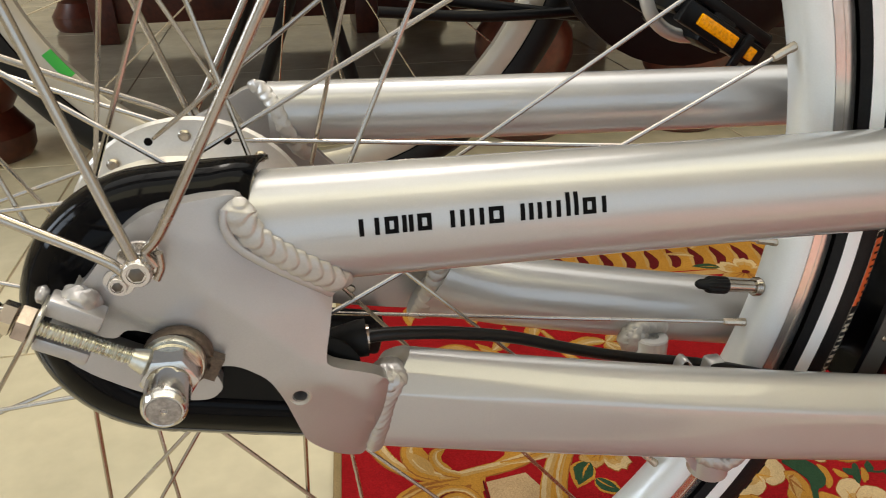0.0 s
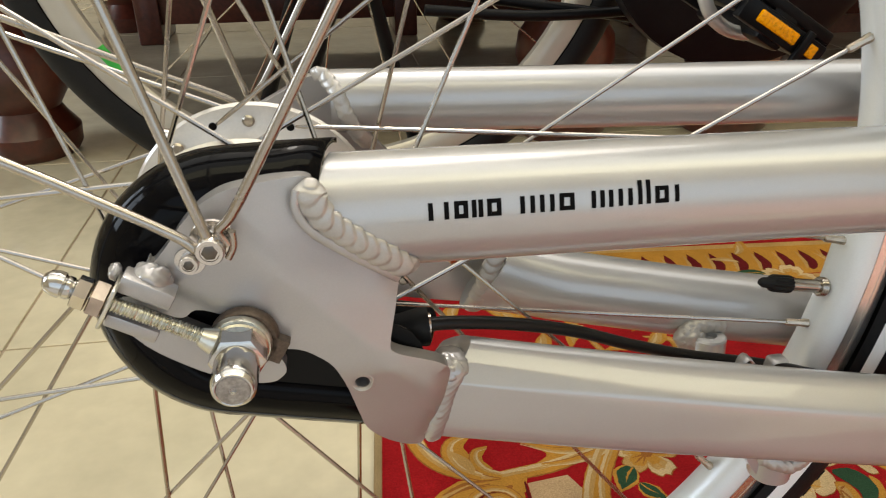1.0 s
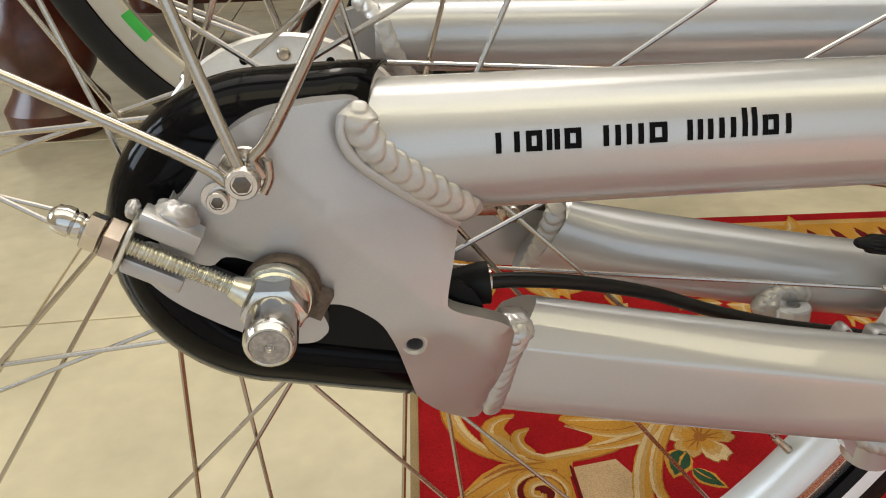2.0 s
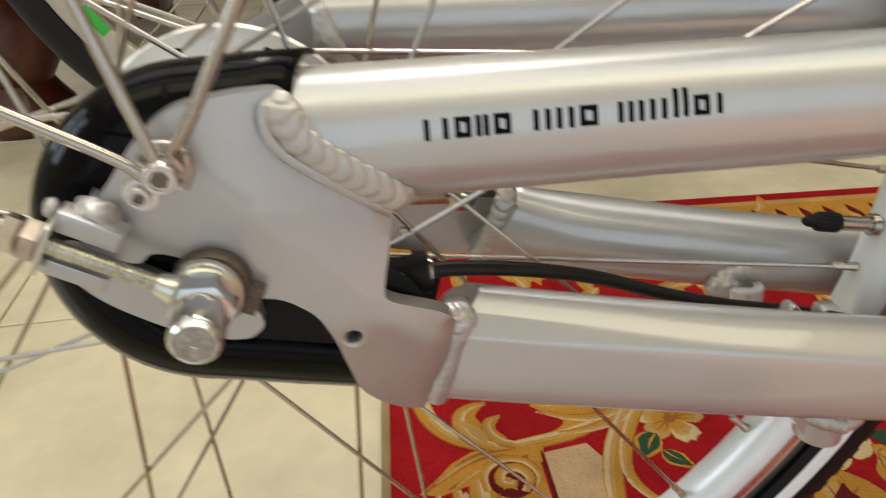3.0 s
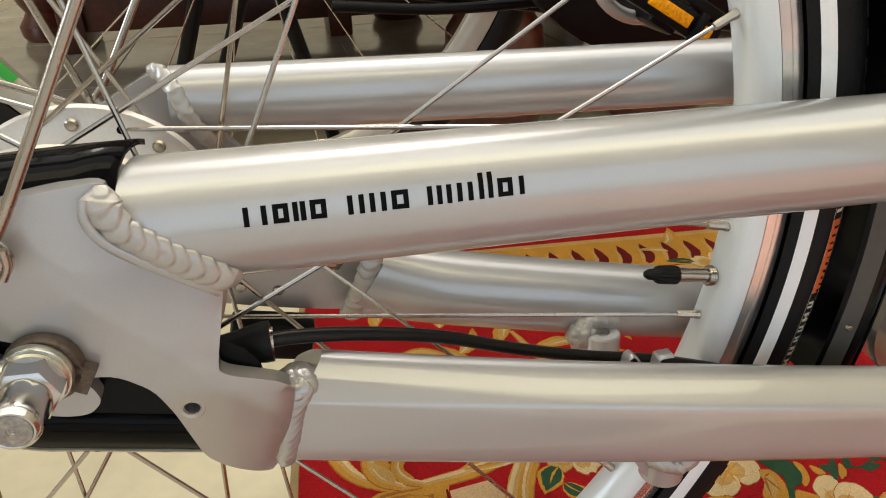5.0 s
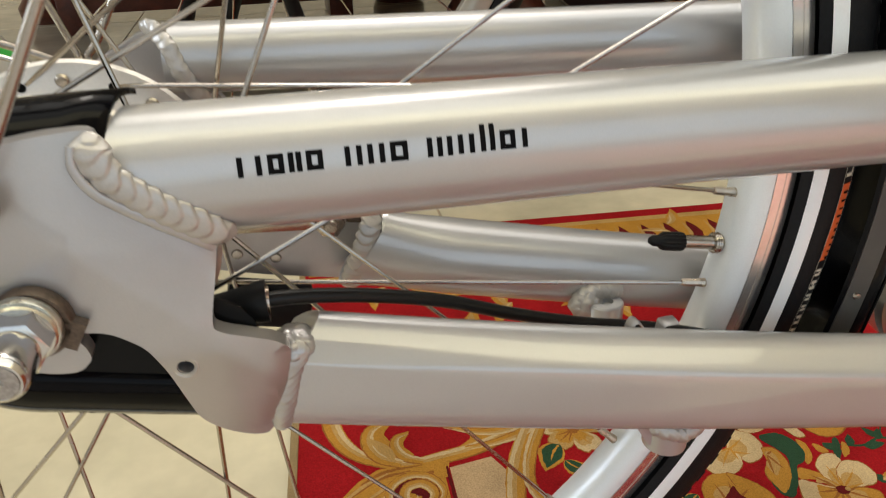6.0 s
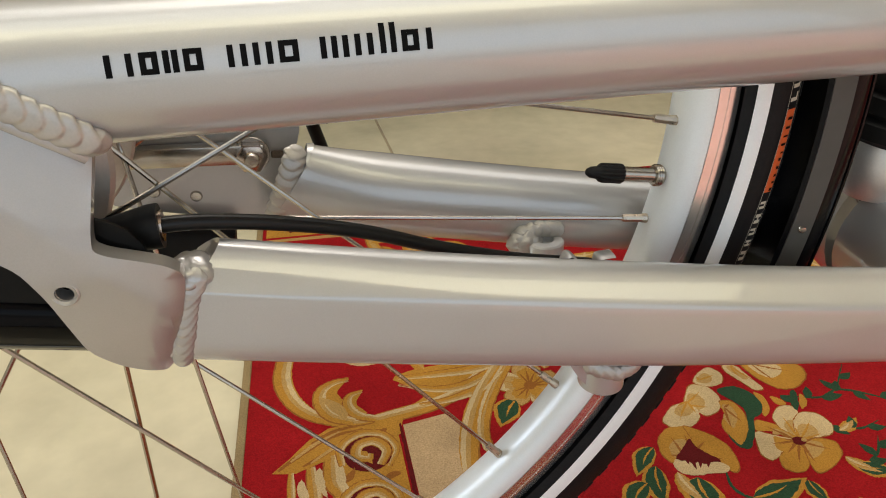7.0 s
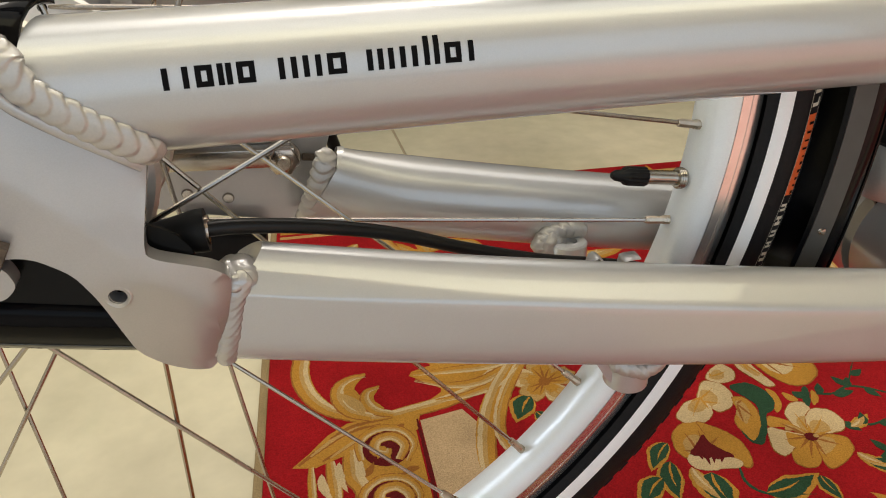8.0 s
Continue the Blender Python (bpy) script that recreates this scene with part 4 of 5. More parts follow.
# ---- floor ----
floor = finish("floor", box(bmesh.new(), (0, 0.5, -0.026), (6.0, 6.6, 0.048)), M_GROUT, None, smooth=0)
tagged(floor, "cream glossy ceramic floor tiles with brown joints", "floor", kind="structure")
tile_bm = bmesh.new()
bmesh.ops.create_cube(tile_bm, size=1, matrix=Matrix.Diagonal((0.597, 0.597, 0.008, 1)))
bmesh.ops.bevel(tile_bm, geom=[e for e in tile_bm.edges], offset=0.0008, segments=1, affect="EDGES")
tile_mesh = bpy.data.meshes.new("tile")
tile_bm.to_mesh(tile_mesh)
tile_bm.free()
tile_mesh.materials.append(M_TILE)
for i in range(-5, 5):
    for j in range(-5, 6):
        x, y = -0.033 + 0.6 * i, 0.75 + 0.6 * j
        if abs(x) < 2.9 and -2.7 < y < 3.7:
            ob = new("tile", tile_mesh)
            ob.location, ob.parent = (x, y, -0.004), floor


# ---- room ----
def wall(name, centre, size, openings=(), axis="x"):
    bm = bmesh.new()
    # pieces round each opening, butted end to end
    (cx, cy, cz), (sx, sy, sz) = centre, size
    length = sx if axis == "x" else sy
    at = -length / 2
    spans = sorted(openings)
    for o0, o1, b0, b1 in spans + [(length / 2, length / 2, 0, 0)]:
        if o0 > at:
            mid, w = (at + o0) / 2, o0 - at
            box(bm, (cx + mid, cy, cz) if axis == "x" else (cx, cy + mid, cz), (w, sy, sz) if axis == "x" else (sx, w, sz))
        if o1 > o0:
            mid, w = (o0 + o1) / 2, o1 - o0
            for lo, hi in ((cz - sz / 2, b0), (b1, cz + sz / 2)):
                if hi - lo > 0.01:
                    c = (cx + mid, cy, (lo + hi) / 2) if axis == "x" else (cx, cy + mid, (lo + hi) / 2)
                    box(bm, c, (w, sy, hi - lo) if axis == "x" else (sx, w, hi - lo))
        at = o1
    ob = finish(name, bm, M_WALL, None, smooth=0)
    return tagged(ob, "plain cream plastered wall", "wall", kind="structure")


wall("wall_south", (0, -2.85, 1.4), (6.0, 0.15, 2.8), [(-2.65, 2.65, 0.0, 2.55)])
wall("wall_north", (0, 3.80, 1.4), (6.0, 0.15, 2.8))
wall("wall_west", (-3.05, 0.475, 1.4), (0.15, 6.5, 2.8), [(-0.75, 1.05, 0.9, 2.3)], "y")
wall("wall_east", (3.05, 0.475, 1.4), (0.15, 6.5, 2.8), (), "y")
bm = bmesh.new()
for c, d in (((-2.6, 0.475), (1.1, 6.8)), ((3.05, 0.475), (0.2, 6.8)), ((0.45, -1.9875), (5.0, 1.875)), ((0.45, 2.8825), (5.0, 1.985))):
    box(bm, (*c, 2.87), (*d, 0.12))
ceiling = finish("ceiling", bm, M_CEILING, None, smooth=0)
tagged(ceiling, "plain off-white ceiling with a wide skylight opening", "ceiling", kind="structure")
ground = finish("ground", box(bmesh.new(), (0, 0, -0.10), (400, 400, 0.09)), M_GROUT, None, smooth=0)
tagged(ground, "bare earth outside the room", "ground", kind="structure")

# ---- furniture and the other bicycle ----
table = thing("wooden_table", "low heavy dark red wooden platform table with thick turned legs", "table", (0, 0, 0))
TURNED = [(0, 0), (0.075, 0), (0.085, 0.015), (0.088, 0.045), (0.070, 0.070), (0.062, 0.085), (0.078, 0.110), (0.092, 0.150), (0.088, 0.190), (0.064, 0.225), (0.058, 0.245), (0.074, 0.265), (0.074, 0.290),
          (0.056, 0.310), (0.062, 0.350), (0.072, 0.380), (0.072, 0.400), (0, 0.400)]
for x, y in ((-0.51, 1.13), (-0.60, 2.36), (0.47, 1.07), (0.79, 1.05), (0.50, 2.36), (1.95, 1.13)):
    finish("leg", lathe(bmesh.new(), TURNED, (x, y, 0), (0, 0, 1), 36), M_WOOD, table, smooth=30)
# the top and aprons are out of view, sized to shade the floor below
finish("top", bevelled(box(bmesh.new(), (0.70, 1.725, 0.43), (3.10, 1.75, 0.06)), 0.008), M_WOOD, table)
for x, y, w, d in ((-0.035, 1.14, 0.80, 0.03), (-0.05, 2.36, 0.95, 0.03)):
    finish("apron", bevelled(box(bmesh.new(), (x, y, 0.355), (w, d, 0.09)), 0.004), M_WOOD, table)
cabinet = thing("wooden_cabinet", "dark red wooden cabinet on a plinth against the wall", "cabinet")
finish("body", bevelled(box(bmesh.new(), (1.95, 2.05, 0.48), (1.24, 0.45, 0.84)), 0.006), M_WOOD, cabinet)
finish("plinth", box(bmesh.new(), (1.95, 2.06, 0.03), (1.18, 0.40, 0.06)), M_WOOD, cabinet)
bench = thing("wooden_bench", "long dark brown wooden bench with a closed front", "bench")
finish("seat", bevelled(box(bmesh.new(), (0.28, 2.18, 0.345), (1.56, 0.24, 0.04)), 0.006), M_WOOD, bench)
finish("front_panel", bevelled(box(bmesh.new(), (0.28, 2.10, 0.190), (1.50, 0.03, 0.270)), 0.004), M_WOOD, bench)
for x in (-0.475, 0.28, 1.035):
    finish("leg", bevelled(box(bmesh.new(), (x, 2.18, 0.1625), (0.07, 0.22, 0.325)), 0.006), M_WOOD, bench)


def reflection_mat(label, x0, x1, y0, y1, mat):
    """A padded mat with piped edges, placed out of view to tint reflections."""
    ob = thing("reflection_mat", label, "mat")
    finish("pad", bevelled(box(bmesh.new(), ((x0 + x1) / 2, (y0 + y1) / 2, 0.0175), (x1 - x0, y1 - y0, 0.035)), 0.012, 3), mat, ob)
    for y in (y0 + 0.006, y1 - 0.006):
        finish("piping", sweep(bmesh.new(), [(x0 + 0.02, y, 0.018), (x1 - 0.02, y, 0.018)], 0.007, 10), mat, ob)


# made-up mat that gives the paint its pink reflection
reflection_mat("added pink mat on the tiles, there for its tint in the paint", 0.40, 2.24, -1.66, -0.50, M_REFLPINK)
# made-up mat that darkens and greys what the near faces reflect
reflection_mat("added grey mat on the tiles, there to darken reflections in the paint", -1.50, 0.36, -1.66, -0.34, M_REFLGREY)

second = thing("second_bicycle", "another bicycle with a cream-rimmed wheel and black double stand", "bicycle")
C2 = Vector((0.045, 0.58, 0.125))
w2 = finish("wheel_hub", lathe(bmesh.new(), [(0, -0.04), (0.012, -0.04), (0.02, -0.03), (0.014, -0.02), (0.014, 0.02), (0.02, 0.03), (0.012, 0.04), (0, 0.04)], C2, (0, 1, 0), 24), M_HUB, second, lift=HUB)
finish("rim", lathe(bmesh.new(), [(0.289, -0.005), (0.294, -0.010), (0.302, -0.0125), (0.316, -0.0130), (0.316, 0.0130), (0.302, 0.0125), (0.294, 0.010), (0.289, 0.005)], C2, (0, 1, 0), 120, closed=True), M_CREAMRIM, w2, "cream white rim", lift=HUB)
arc2 = [(0.330 + 0.021 * math.cos(radians(a)), 0.021 * math.sin(radians(a))) for a in range(-130, 131, 13)]
finish("tyre", lathe(bmesh.new(), arc2, C2, (0, 1, 0), 120), M_RUBBER, w2, "black rubber tyre", lift=HUB)
for k in range(18):
    a = radians(20 * k + 4)
    s = C2 + Vector((0.02 * math.cos(a + 1.1), 0.03 * (-1) ** k, 0.02 * math.sin(a + 1.1)))
    e = C2 + Vector((0.287 * math.cos(a), 0, 0.287 * math.sin(a)))
    finish("spoke", sweep(bmesh.new(), [s, e], 0.001, 6), M_STAINLESS, w2, lift=HUB)
bm = lathe(bmesh.new(), [(0.2888, -0.0058), (0.2938, -0.0108), (0.2985, -0.0121), (0.2985, -0.0108), (0.2888, -0.0046)], C2, (0, 1, 0), 8, 211.5, 218, True)
finish("rim_mark", bm, M_GREEN, w2, "bright green mark", lift=HUB)
for a, b in (((0.02, 0.60, 0.06), (-0.115, 0.68, -0.317)), ((0.07, 0.62, 0.06), (-0.075, 0.72, -0.317)), ((0.08, 0.60, 0.05), (0.175, 0.66, -0.317))):
    finish("stand_leg", sweep(bmesh.new(), [a, b], 0.0085, 14), M_BLACKPLASTIC, second, "black steel stand leg", lift=HUB)
for pts in (((0.16, 0.55, 0.02), (0.33, 0.54, -0.005), (0.62, 0.55, -0.05)), ((0.14, 0.53, 0.005), (0.27, 0.53, -0.005), (0.45, 0.53, 0.0))):
    finish("frame_tube", sweep(bmesh.new(), curve_points(pts, 10), 0.006, 12), M_BLACKPLASTIC, second, lift=HUB)
bm = lathe(bmesh.new(), [(0, -0.02), (0.14, -0.02), (0.155, -0.012), (0.155, 0.012), (0.14, 0.02), (0, 0.02)], (0.455, 0.46, 0.105), (0, 1, 0), 48)
finish("chain_guard", bm, M_BLACKPLASTIC, second, "black plastic chain guard disc", lift=HUB)

# ---- the carpet ----
carpet_bm = bmesh.new()
box(carpet_bm, (0.875, -0.048, CARPET / 2), (1.75, 0.904, CARPET))
bmesh.ops.subdivide_edges(carpet_bm, edges=carpet_bm.edges[:], cuts=4, use_grid_fill=True)
# the carpet lies a little askew to the bicycle
ASKEW = Matrix.Translation((0.0540, 0.2, 0)) @ Matrix.Rotation(radians(-4.5), 4, "Z")
bmesh.ops.transform(carpet_bm, matrix=ASKEW, verts=carpet_bm.verts)
carpet = finish("carpet", carpet_bm, M_RED, None, smooth=0)
tagged(carpet, "red woven floral carpet with gold scrolls and cream flowers", "carpet")
bm = bevelled(box(bmesh.new(), (-0.0035, -0.048, CARPET / 2 + 0.0004), (0.007, 0.904, CARPET + 0.0004)), 0.001)
bmesh.ops.transform(bm, matrix=ASKEW, verts=bm.verts)
finish("binding", bm, M_BINDING, carpet, "tan sewn edge binding")
LAYER = [0]


def motif(name, outline, mat, level):
    """A tuft of pile with the outline's shape, a little proud of the ground."""
    LAYER[0] += 1
    z = CARPET + 0.00015 + 0.00005 * level + 0.0000004 * (LAYER[0] % 40)
    rnd, woven = random.Random(LAYER[0]), []
    for (ax, ay), (bx, by) in zip(outline, outline[1:] + outline[:1]):
        jag = 0.0005 if 0.0016 < math.hypot(bx - ax, by - ay) < 0.03 else 0
        woven += [(ax, ay), ((ax + bx) / 2 + rnd.uniform(-jag, jag), (ay + by) / 2 + rnd.uniform(-jag, jag))]
    outline = woven
    bm = bmesh.new()
    top = [bm.verts.new((x, y, z)) for x, y in outline]
    low = [bm.verts.new((x, y, CARPET - 0.0005)) for x, y in outline]
    e = [bm.edges.new((a, b)) for a, b in zip(top, top[1:] + top[:1])]
    bmesh.ops.triangle_fill(bm, use_beauty=True, edges=e)
    for i in range(len(top)):
        j = (i + 1) % len(top)
        bm.faces.new((top[i], low[i], low[j], top[j]))
    return finish(name, bm, mat, carpet, smooth=0)


def blade(x, y, angle, length, width, mat, level=1, bend=0.0, name="leaf"):
    """A leaf: pointed, a little bent."""
    n, up, down = 12, [], []
    for i in range(n + 1):
        u = i / n
        w = width * math.sin(math.pi * u ** 0.75) * (1 + 0.05 * math.sin(u * 17))
        a = radians(angle) + bend * u
        px, py = x + length * u * math.cos(a), y + length * u * math.sin(a)
        up.append((px - w * math.sin(a), py + w * math.cos(a)))
        if 0 < i < n:
            down.append((px + w * math.sin(a), py - w * math.cos(a)))
    return motif(name, up + down[::-1], mat, level)


def ribbon(points, w0, w1, mat, level=1, n=26, name="scroll", shift=0.0):
    """A band along a smooth line, wide in the middle, set over to one side by shift."""
    p = curve_points([(a, b, 0) for a, b in points], n)
    up, down = [], []
    for i, q in enumerate(p):
        t = (p[min(i + 1, n)] - p[max(i - 1, 0)]).normalized()
        u = i / n
        w = (w0 + (w1 - w0) * u) * (0.14 + 0.86 * math.sin(math.pi * min(0.985, u * 0.86 + 0.125)))
        q = q + Vector((-t.y, t.x, 0)) * shift
        up.append((q.x - t.y * w, q.y + t.x * w))
        down.append((q.x + t.y * w, q.y - t.x * w))
    return motif(name, up + down[::-1], mat, level)


def scroll(points, w0, w1, level=1):
    """A gold band with a paler line of pile along it and a dark edge below."""
    ribbon(points, w0 * 1.12 + 0.0004, w1 * 1.12 + 0.0004, M_UMBER, level - 0.4)
    ribbon(points, w0, w1, M_GOLD, level)
    ribbon(points, w0 * 0.5, w1 * 0.5, M_TAN, level + 0.7)


def band(points, w, side=1, level=1, tip=0.5):
    """A broad acanthus band: brown underside, gold body, tan and cream towards one edge."""
    ribbon(points, w * 0.95, w * tip * 0.95, M_UMBER, level, 32)
    ribbon(points, w * 0.86, w * tip * 0.86, M_GOLD, level + 0.5, 32, shift=0.08 * w * side)
    ribbon(points, w * 0.46, w * tip * 0.46, M_TAN, level + 1.0, 32, shift=0.34 * w * side)
    ribbon(points, w * 0.22, w * tip * 0.24, M_CREAM, level + 1.5, 32, shift=0.52 * w * side)


def rosette(x, y, r, level):
    """A maroon disc in a gold ring with a curled gold scroll on it."""
    def disc(q):
        return [(x + q * math.cos(k * math.pi / 14), y + q * math.sin(k * math.pi / 14)) for k in range(28)]
    motif("medallion", disc(r), M_GOLD, level)
    motif("medallion", disc(r * 0.80), M_MAROON, level + 0.6)
    turn = [(x + r * q * math.cos(radians(b)), y + r * q * math.sin(radians(b))) for b, q in ((-60, 0.70), (0, 0.62), (60, 0.58), (120, 0.50), (190, 0.40), (270, 0.28), (340, 0.16))]
    band(turn, r * 0.24, 1, level + 1.2, 0.8)
    for b, ln in ((200, 0.55), (250, 0.50), (160, 0.42)):
        blade(x, y, b, r * ln, r * 0.12, M_GOLD, level + 1.2, 0.5)
    band([(x + r * 0.98 * math.cos(radians(b)), y + r * 0.98 * math.sin(radians(b))) for b in (200, 150, 100, 50, 0, -50)], r * 0.20, -1, level + 1.4, 0.7)


def plume(x, y, angle, length, width, level=2, bend=0.3):
    """An acanthus lobe: gold blade, tan heart, cream vein."""
    blade(x, y, angle, length, width, M_GOLD, level, bend)
    blade(x, y, angle, length * 0.82, width * 0.6, M_TAN, level + 0.7, bend)
    blade(x, y, angle, length * 0.6, width * 0.18, M_CREAM, level + 1.4, bend)


def lobe(x, y, angle, length, width, mat, level, waves=3):
    """A broad petal with a wavy tip, rooted at x, y."""
    ca, sa, pts = math.cos(radians(angle)), math.sin(radians(angle)), []
    for i in range(26):
        b = 2 * math.pi * i / 26
        lx = length * (0.5 + 0.5 * math.cos(b))
        ly = width * math.sin(b) * (0.86 + 0.44 * math.cos(b))
        swell = 1 + 0.055 * math.cos(waves * 2.2 * b) * (0.5 + 0.5 * math.cos(b))
        pts.append((x + swell * (lx * ca - ly * sa), y + swell * (lx * sa + ly * ca)))
    motif("petal", pts, mat, level)


def petal(x, y, angle, length, width, outer, inner, level):
    """A petal with a darker root and fine strokes running out from it."""
    lobe(x, y, angle, length * 1.03, width * 1.07, M_UMBER, level, 4)
    lobe(x, y, angle, length, width, outer, level + 0.5, 4)
    lobe(x, y, angle, length * 0.74, width * 0.70, M_TAN if outer is M_CREAM else M_GOLD, level + 0.8)
    lobe(x, y, angle, length * 0.50, width * 0.50, inner, level + 1)
    for k in (-1, 0, 1):
        blade(x, y, angle + 16 * k, length * (0.74 - 0.12 * abs(k)), width * 0.07, M_UMBER if outer is not M_CREAM else M_GOLD, level + 1.5, 0.12 * k, "stroke")


def edged_leaf(x, y, angle, length, width, level=2, bend=0.3):
    """A dark green leaf inside a gold edge, with a gold vein."""
    blade(x, y, angle, length * 1.12, width * 1.35, M_GOLD, level, bend)
    blade(x, y, angle, length, width, M_LEAF, level + 0.7, bend)
    blade(x, y, angle, length * 0.7, width * 0.12, M_GOLD, level + 1.3, bend, "vein")


def twig(points, leaves, level=2):
    """A thin green stem with small leaves to either side."""
    ribbon(points, 0.0012, 0.0009, M_LEAF, level, name="stem")
    p = curve_points([(a, b, 0) for a, b in points], leaves)
    for i in range(leaves):
        d = p[i + 1] - p[i]
        blade(p[i].x, p[i].y, math.degrees(math.atan2(d.y, d.x)) + (48 if i % 2 else -48), 0.014, 0.0036, M_LEAF, level + 0.5, 0.3)


# scrollwork at the carpet's corner: a long C scroll with curled leaves
band([(0.104, 0.320), (0.094, 0.292), (0.086, 0.262), (0.084, 0.238), (0.090, 0.213), (0.103, 0.193), (0.121, 0.180), (0.142, 0.174)], 0.0090, 1, 1, 0.9)
band([(0.118, 0.180), (0.140, 0.174), (0.167, 0.176), (0.195, 0.180), (0.220, 0.188), (0.241, 0.202), (0.260, 0.222), (0.272, 0.250)], 0.0085, 1, 2, 0.8)
band([(0.134, 0.176), (0.118, 0.188), (0.111, 0.206), (0.114, 0.222), (0.126, 0.230), (0.137, 0.231)], 0.0085, -1, 3, 0.3)
band([(0.152, 0.175), (0.138, 0.184), (0.132, 0.198), (0.135, 0.209), (0.145, 0.213)], 0.0065, -1, 4, 0.3)
motif("leaf", rounded([(0.136, 0.176), (0.112, 0.194), (0.109, 0.214), (0.120, 0.230), (0.141, 0.233), (0.125, 0.216), (0.130, 0.203), (0.149, 0.216), (0.138, 0.198), (0.148, 0.182)], 1), M_GOLD, 2.8)
blade(0.130, 0.182, 108, 0.038, 0.0048, M_TAN, 4.5, 0.25)
# the fan of leaves where the scrolls meet
motif("leaf", rounded([(0.170, 0.222), (0.200, 0.229), (0.236, 0.225), (0.266, 0.228), (0.264, 0.206), (0.235, 0.184), (0.205, 0.180), (0.180, 0.183), (0.198, 0.194), (0.186, 0.206)], 1), M_GOLD, 2.6)
band([(0.262, 0.218), (0.236, 0.215), (0.206, 0.218), (0.177, 0.222)], 0.0080, 1, 3, 0.3)
band([(0.258, 0.210), (0.230, 0.197), (0.205, 0.199), (0.178, 0.214)], 0.0075, 1, 3.5, 0.3)
band([(0.262, 0.208), (0.240, 0.190), (0.215, 0.184), (0.188, 0.184)], 0.0070, 1, 4, 0.4)
band([(0.272, 0.222), (0.242, 0.186), (0.222, 0.150), (0.211, 0.114), (0.208, 0.078), (0.204, 0.020)], 0.0095, -1, 4.5, 0.8)
band([(0.280, 0.222), (0.254, 0.190), (0.236, 0.160), (0.228, 0.130), (0.238, 0.106), (0.258, 0.098)], 0.0075, -1, 3.8, 0.4)
ribbon([(0.136, 0.258), (0.155, 0.250), (0.180, 0.249)], 0.007, 0.006, M_CREAM, 1)
band([(0.205, 0.330), (0.175, 0.300), (0.165, 0.275), (0.180, 0.258), (0.200, 0.262)], 0.0075, 1, 1)
# one broad leaf with a long tip, and fronds that hang below it
motif("leaf", [(0.070, 0.139), (0.083, 0.150), (0.099, 0.166), (0.115, 0.175), (0.142, 0.176), (0.172, 0.170), (0.168, 0.155), (0.128, 0.150), (0.119, 0.143), (0.106, 0.141), (0.097, 0.138), (0.087, 0.135)], M_GOLD, 3)
for pts, w in (([(0.074, 0.140), (0.094, 0.154), (0.115, 0.165), (0.140, 0.168)], 0.0022), ([(0.092, 0.140), (0.108, 0.148), (0.126, 0.158)], 0.0016), ([(0.100, 0.162), (0.120, 0.171), (0.150, 0.172)], 0.0016)):
    ribbon(pts, w, w, M_UMBER, 4)
for pts, w in (([(0.084, 0.147), (0.102, 0.160), (0.124, 0.170)], 0.0016), ([(0.098, 0.142), (0.114, 0.152), (0.130, 0.161)], 0.0014)):
    ribbon(pts, w, w, M_TAN, 4)
for pts, w in (([(0.083, 0.136), (0.082, 0.112), (0.080, 0.060)], 0.0035), ([(0.097, 0.138), (0.098, 0.112), (0.094, 0.060)], 0.0060), ([(0.112, 0.146), (0.112, 0.121), (0.117, 0.104), (0.112, 0.060)], 0.0085)):
    band(pts, w, 1, 2.5, 0.9)
for x, y, ang in ((0.104, 0.136, 255), (0.120, 0.134, 250), (0.090, 0.128, 262)):
    blade(x, y, ang, 0.030, 0.0034, M_CREAM, 5, 0.35)
motif("field", [(0.118, 0.160), (0.166, 0.166), (0.163, 0.090), (0.158, 0.0), (0.116, 0.0), (0.122, 0.110)], M_GOLD, 2)
rosette(0.140, 0.141, 0.0225, 4)
rosette(0.135, 0.092, 0.0215, 4)
for x, y, ang in ((0.158, 0.163, 200), (0.160, 0.116, 170), (0.118, 0.118, 20), (0.156, 0.068, 160)):
    blade(x, y, ang, 0.016, 0.0030, M_UMBER, 5, 0.5)
motif("panel", [(0.171, 0.164), (0.206, 0.168), (0.214, 0.150), (0.206, 0.116), (0.206, 0.080), (0.198, 0.0), (0.160, 0.0), (0.168, 0.09)], M_SAND, 1)
ribbon([(0.1690, 0.166), (0.1675, 0.123), (0.1655, 0.089), (0.158, 0.0)], 0.0017, 0.0017, M_MAROON, 5)
for k, (ang, ln) in enumerate(((80, 0.030), (150, 0.030), (215, 0.026), (290, 0.028), (10, 0.028))):
    petal(0.281, 0.182, ang, ln, ln * 0.42, M_CREAM if k % 2 else M_TAN, M_GOLD, 2)
motif("flower_heart", [(0.281 + 0.005 * math.cos(0.63 * k), 0.182 + 0.005 * math.sin(0.63 * k)) for k in range(10)], M_UMBER, 6)
edged_leaf(0.264, 0.168, 214, 0.030, 0.0085)
edged_leaf(0.262, 0.150, 290, 0.026, 0.006)
plume(0.300, 0.200, 60, 0.034, 0.007)
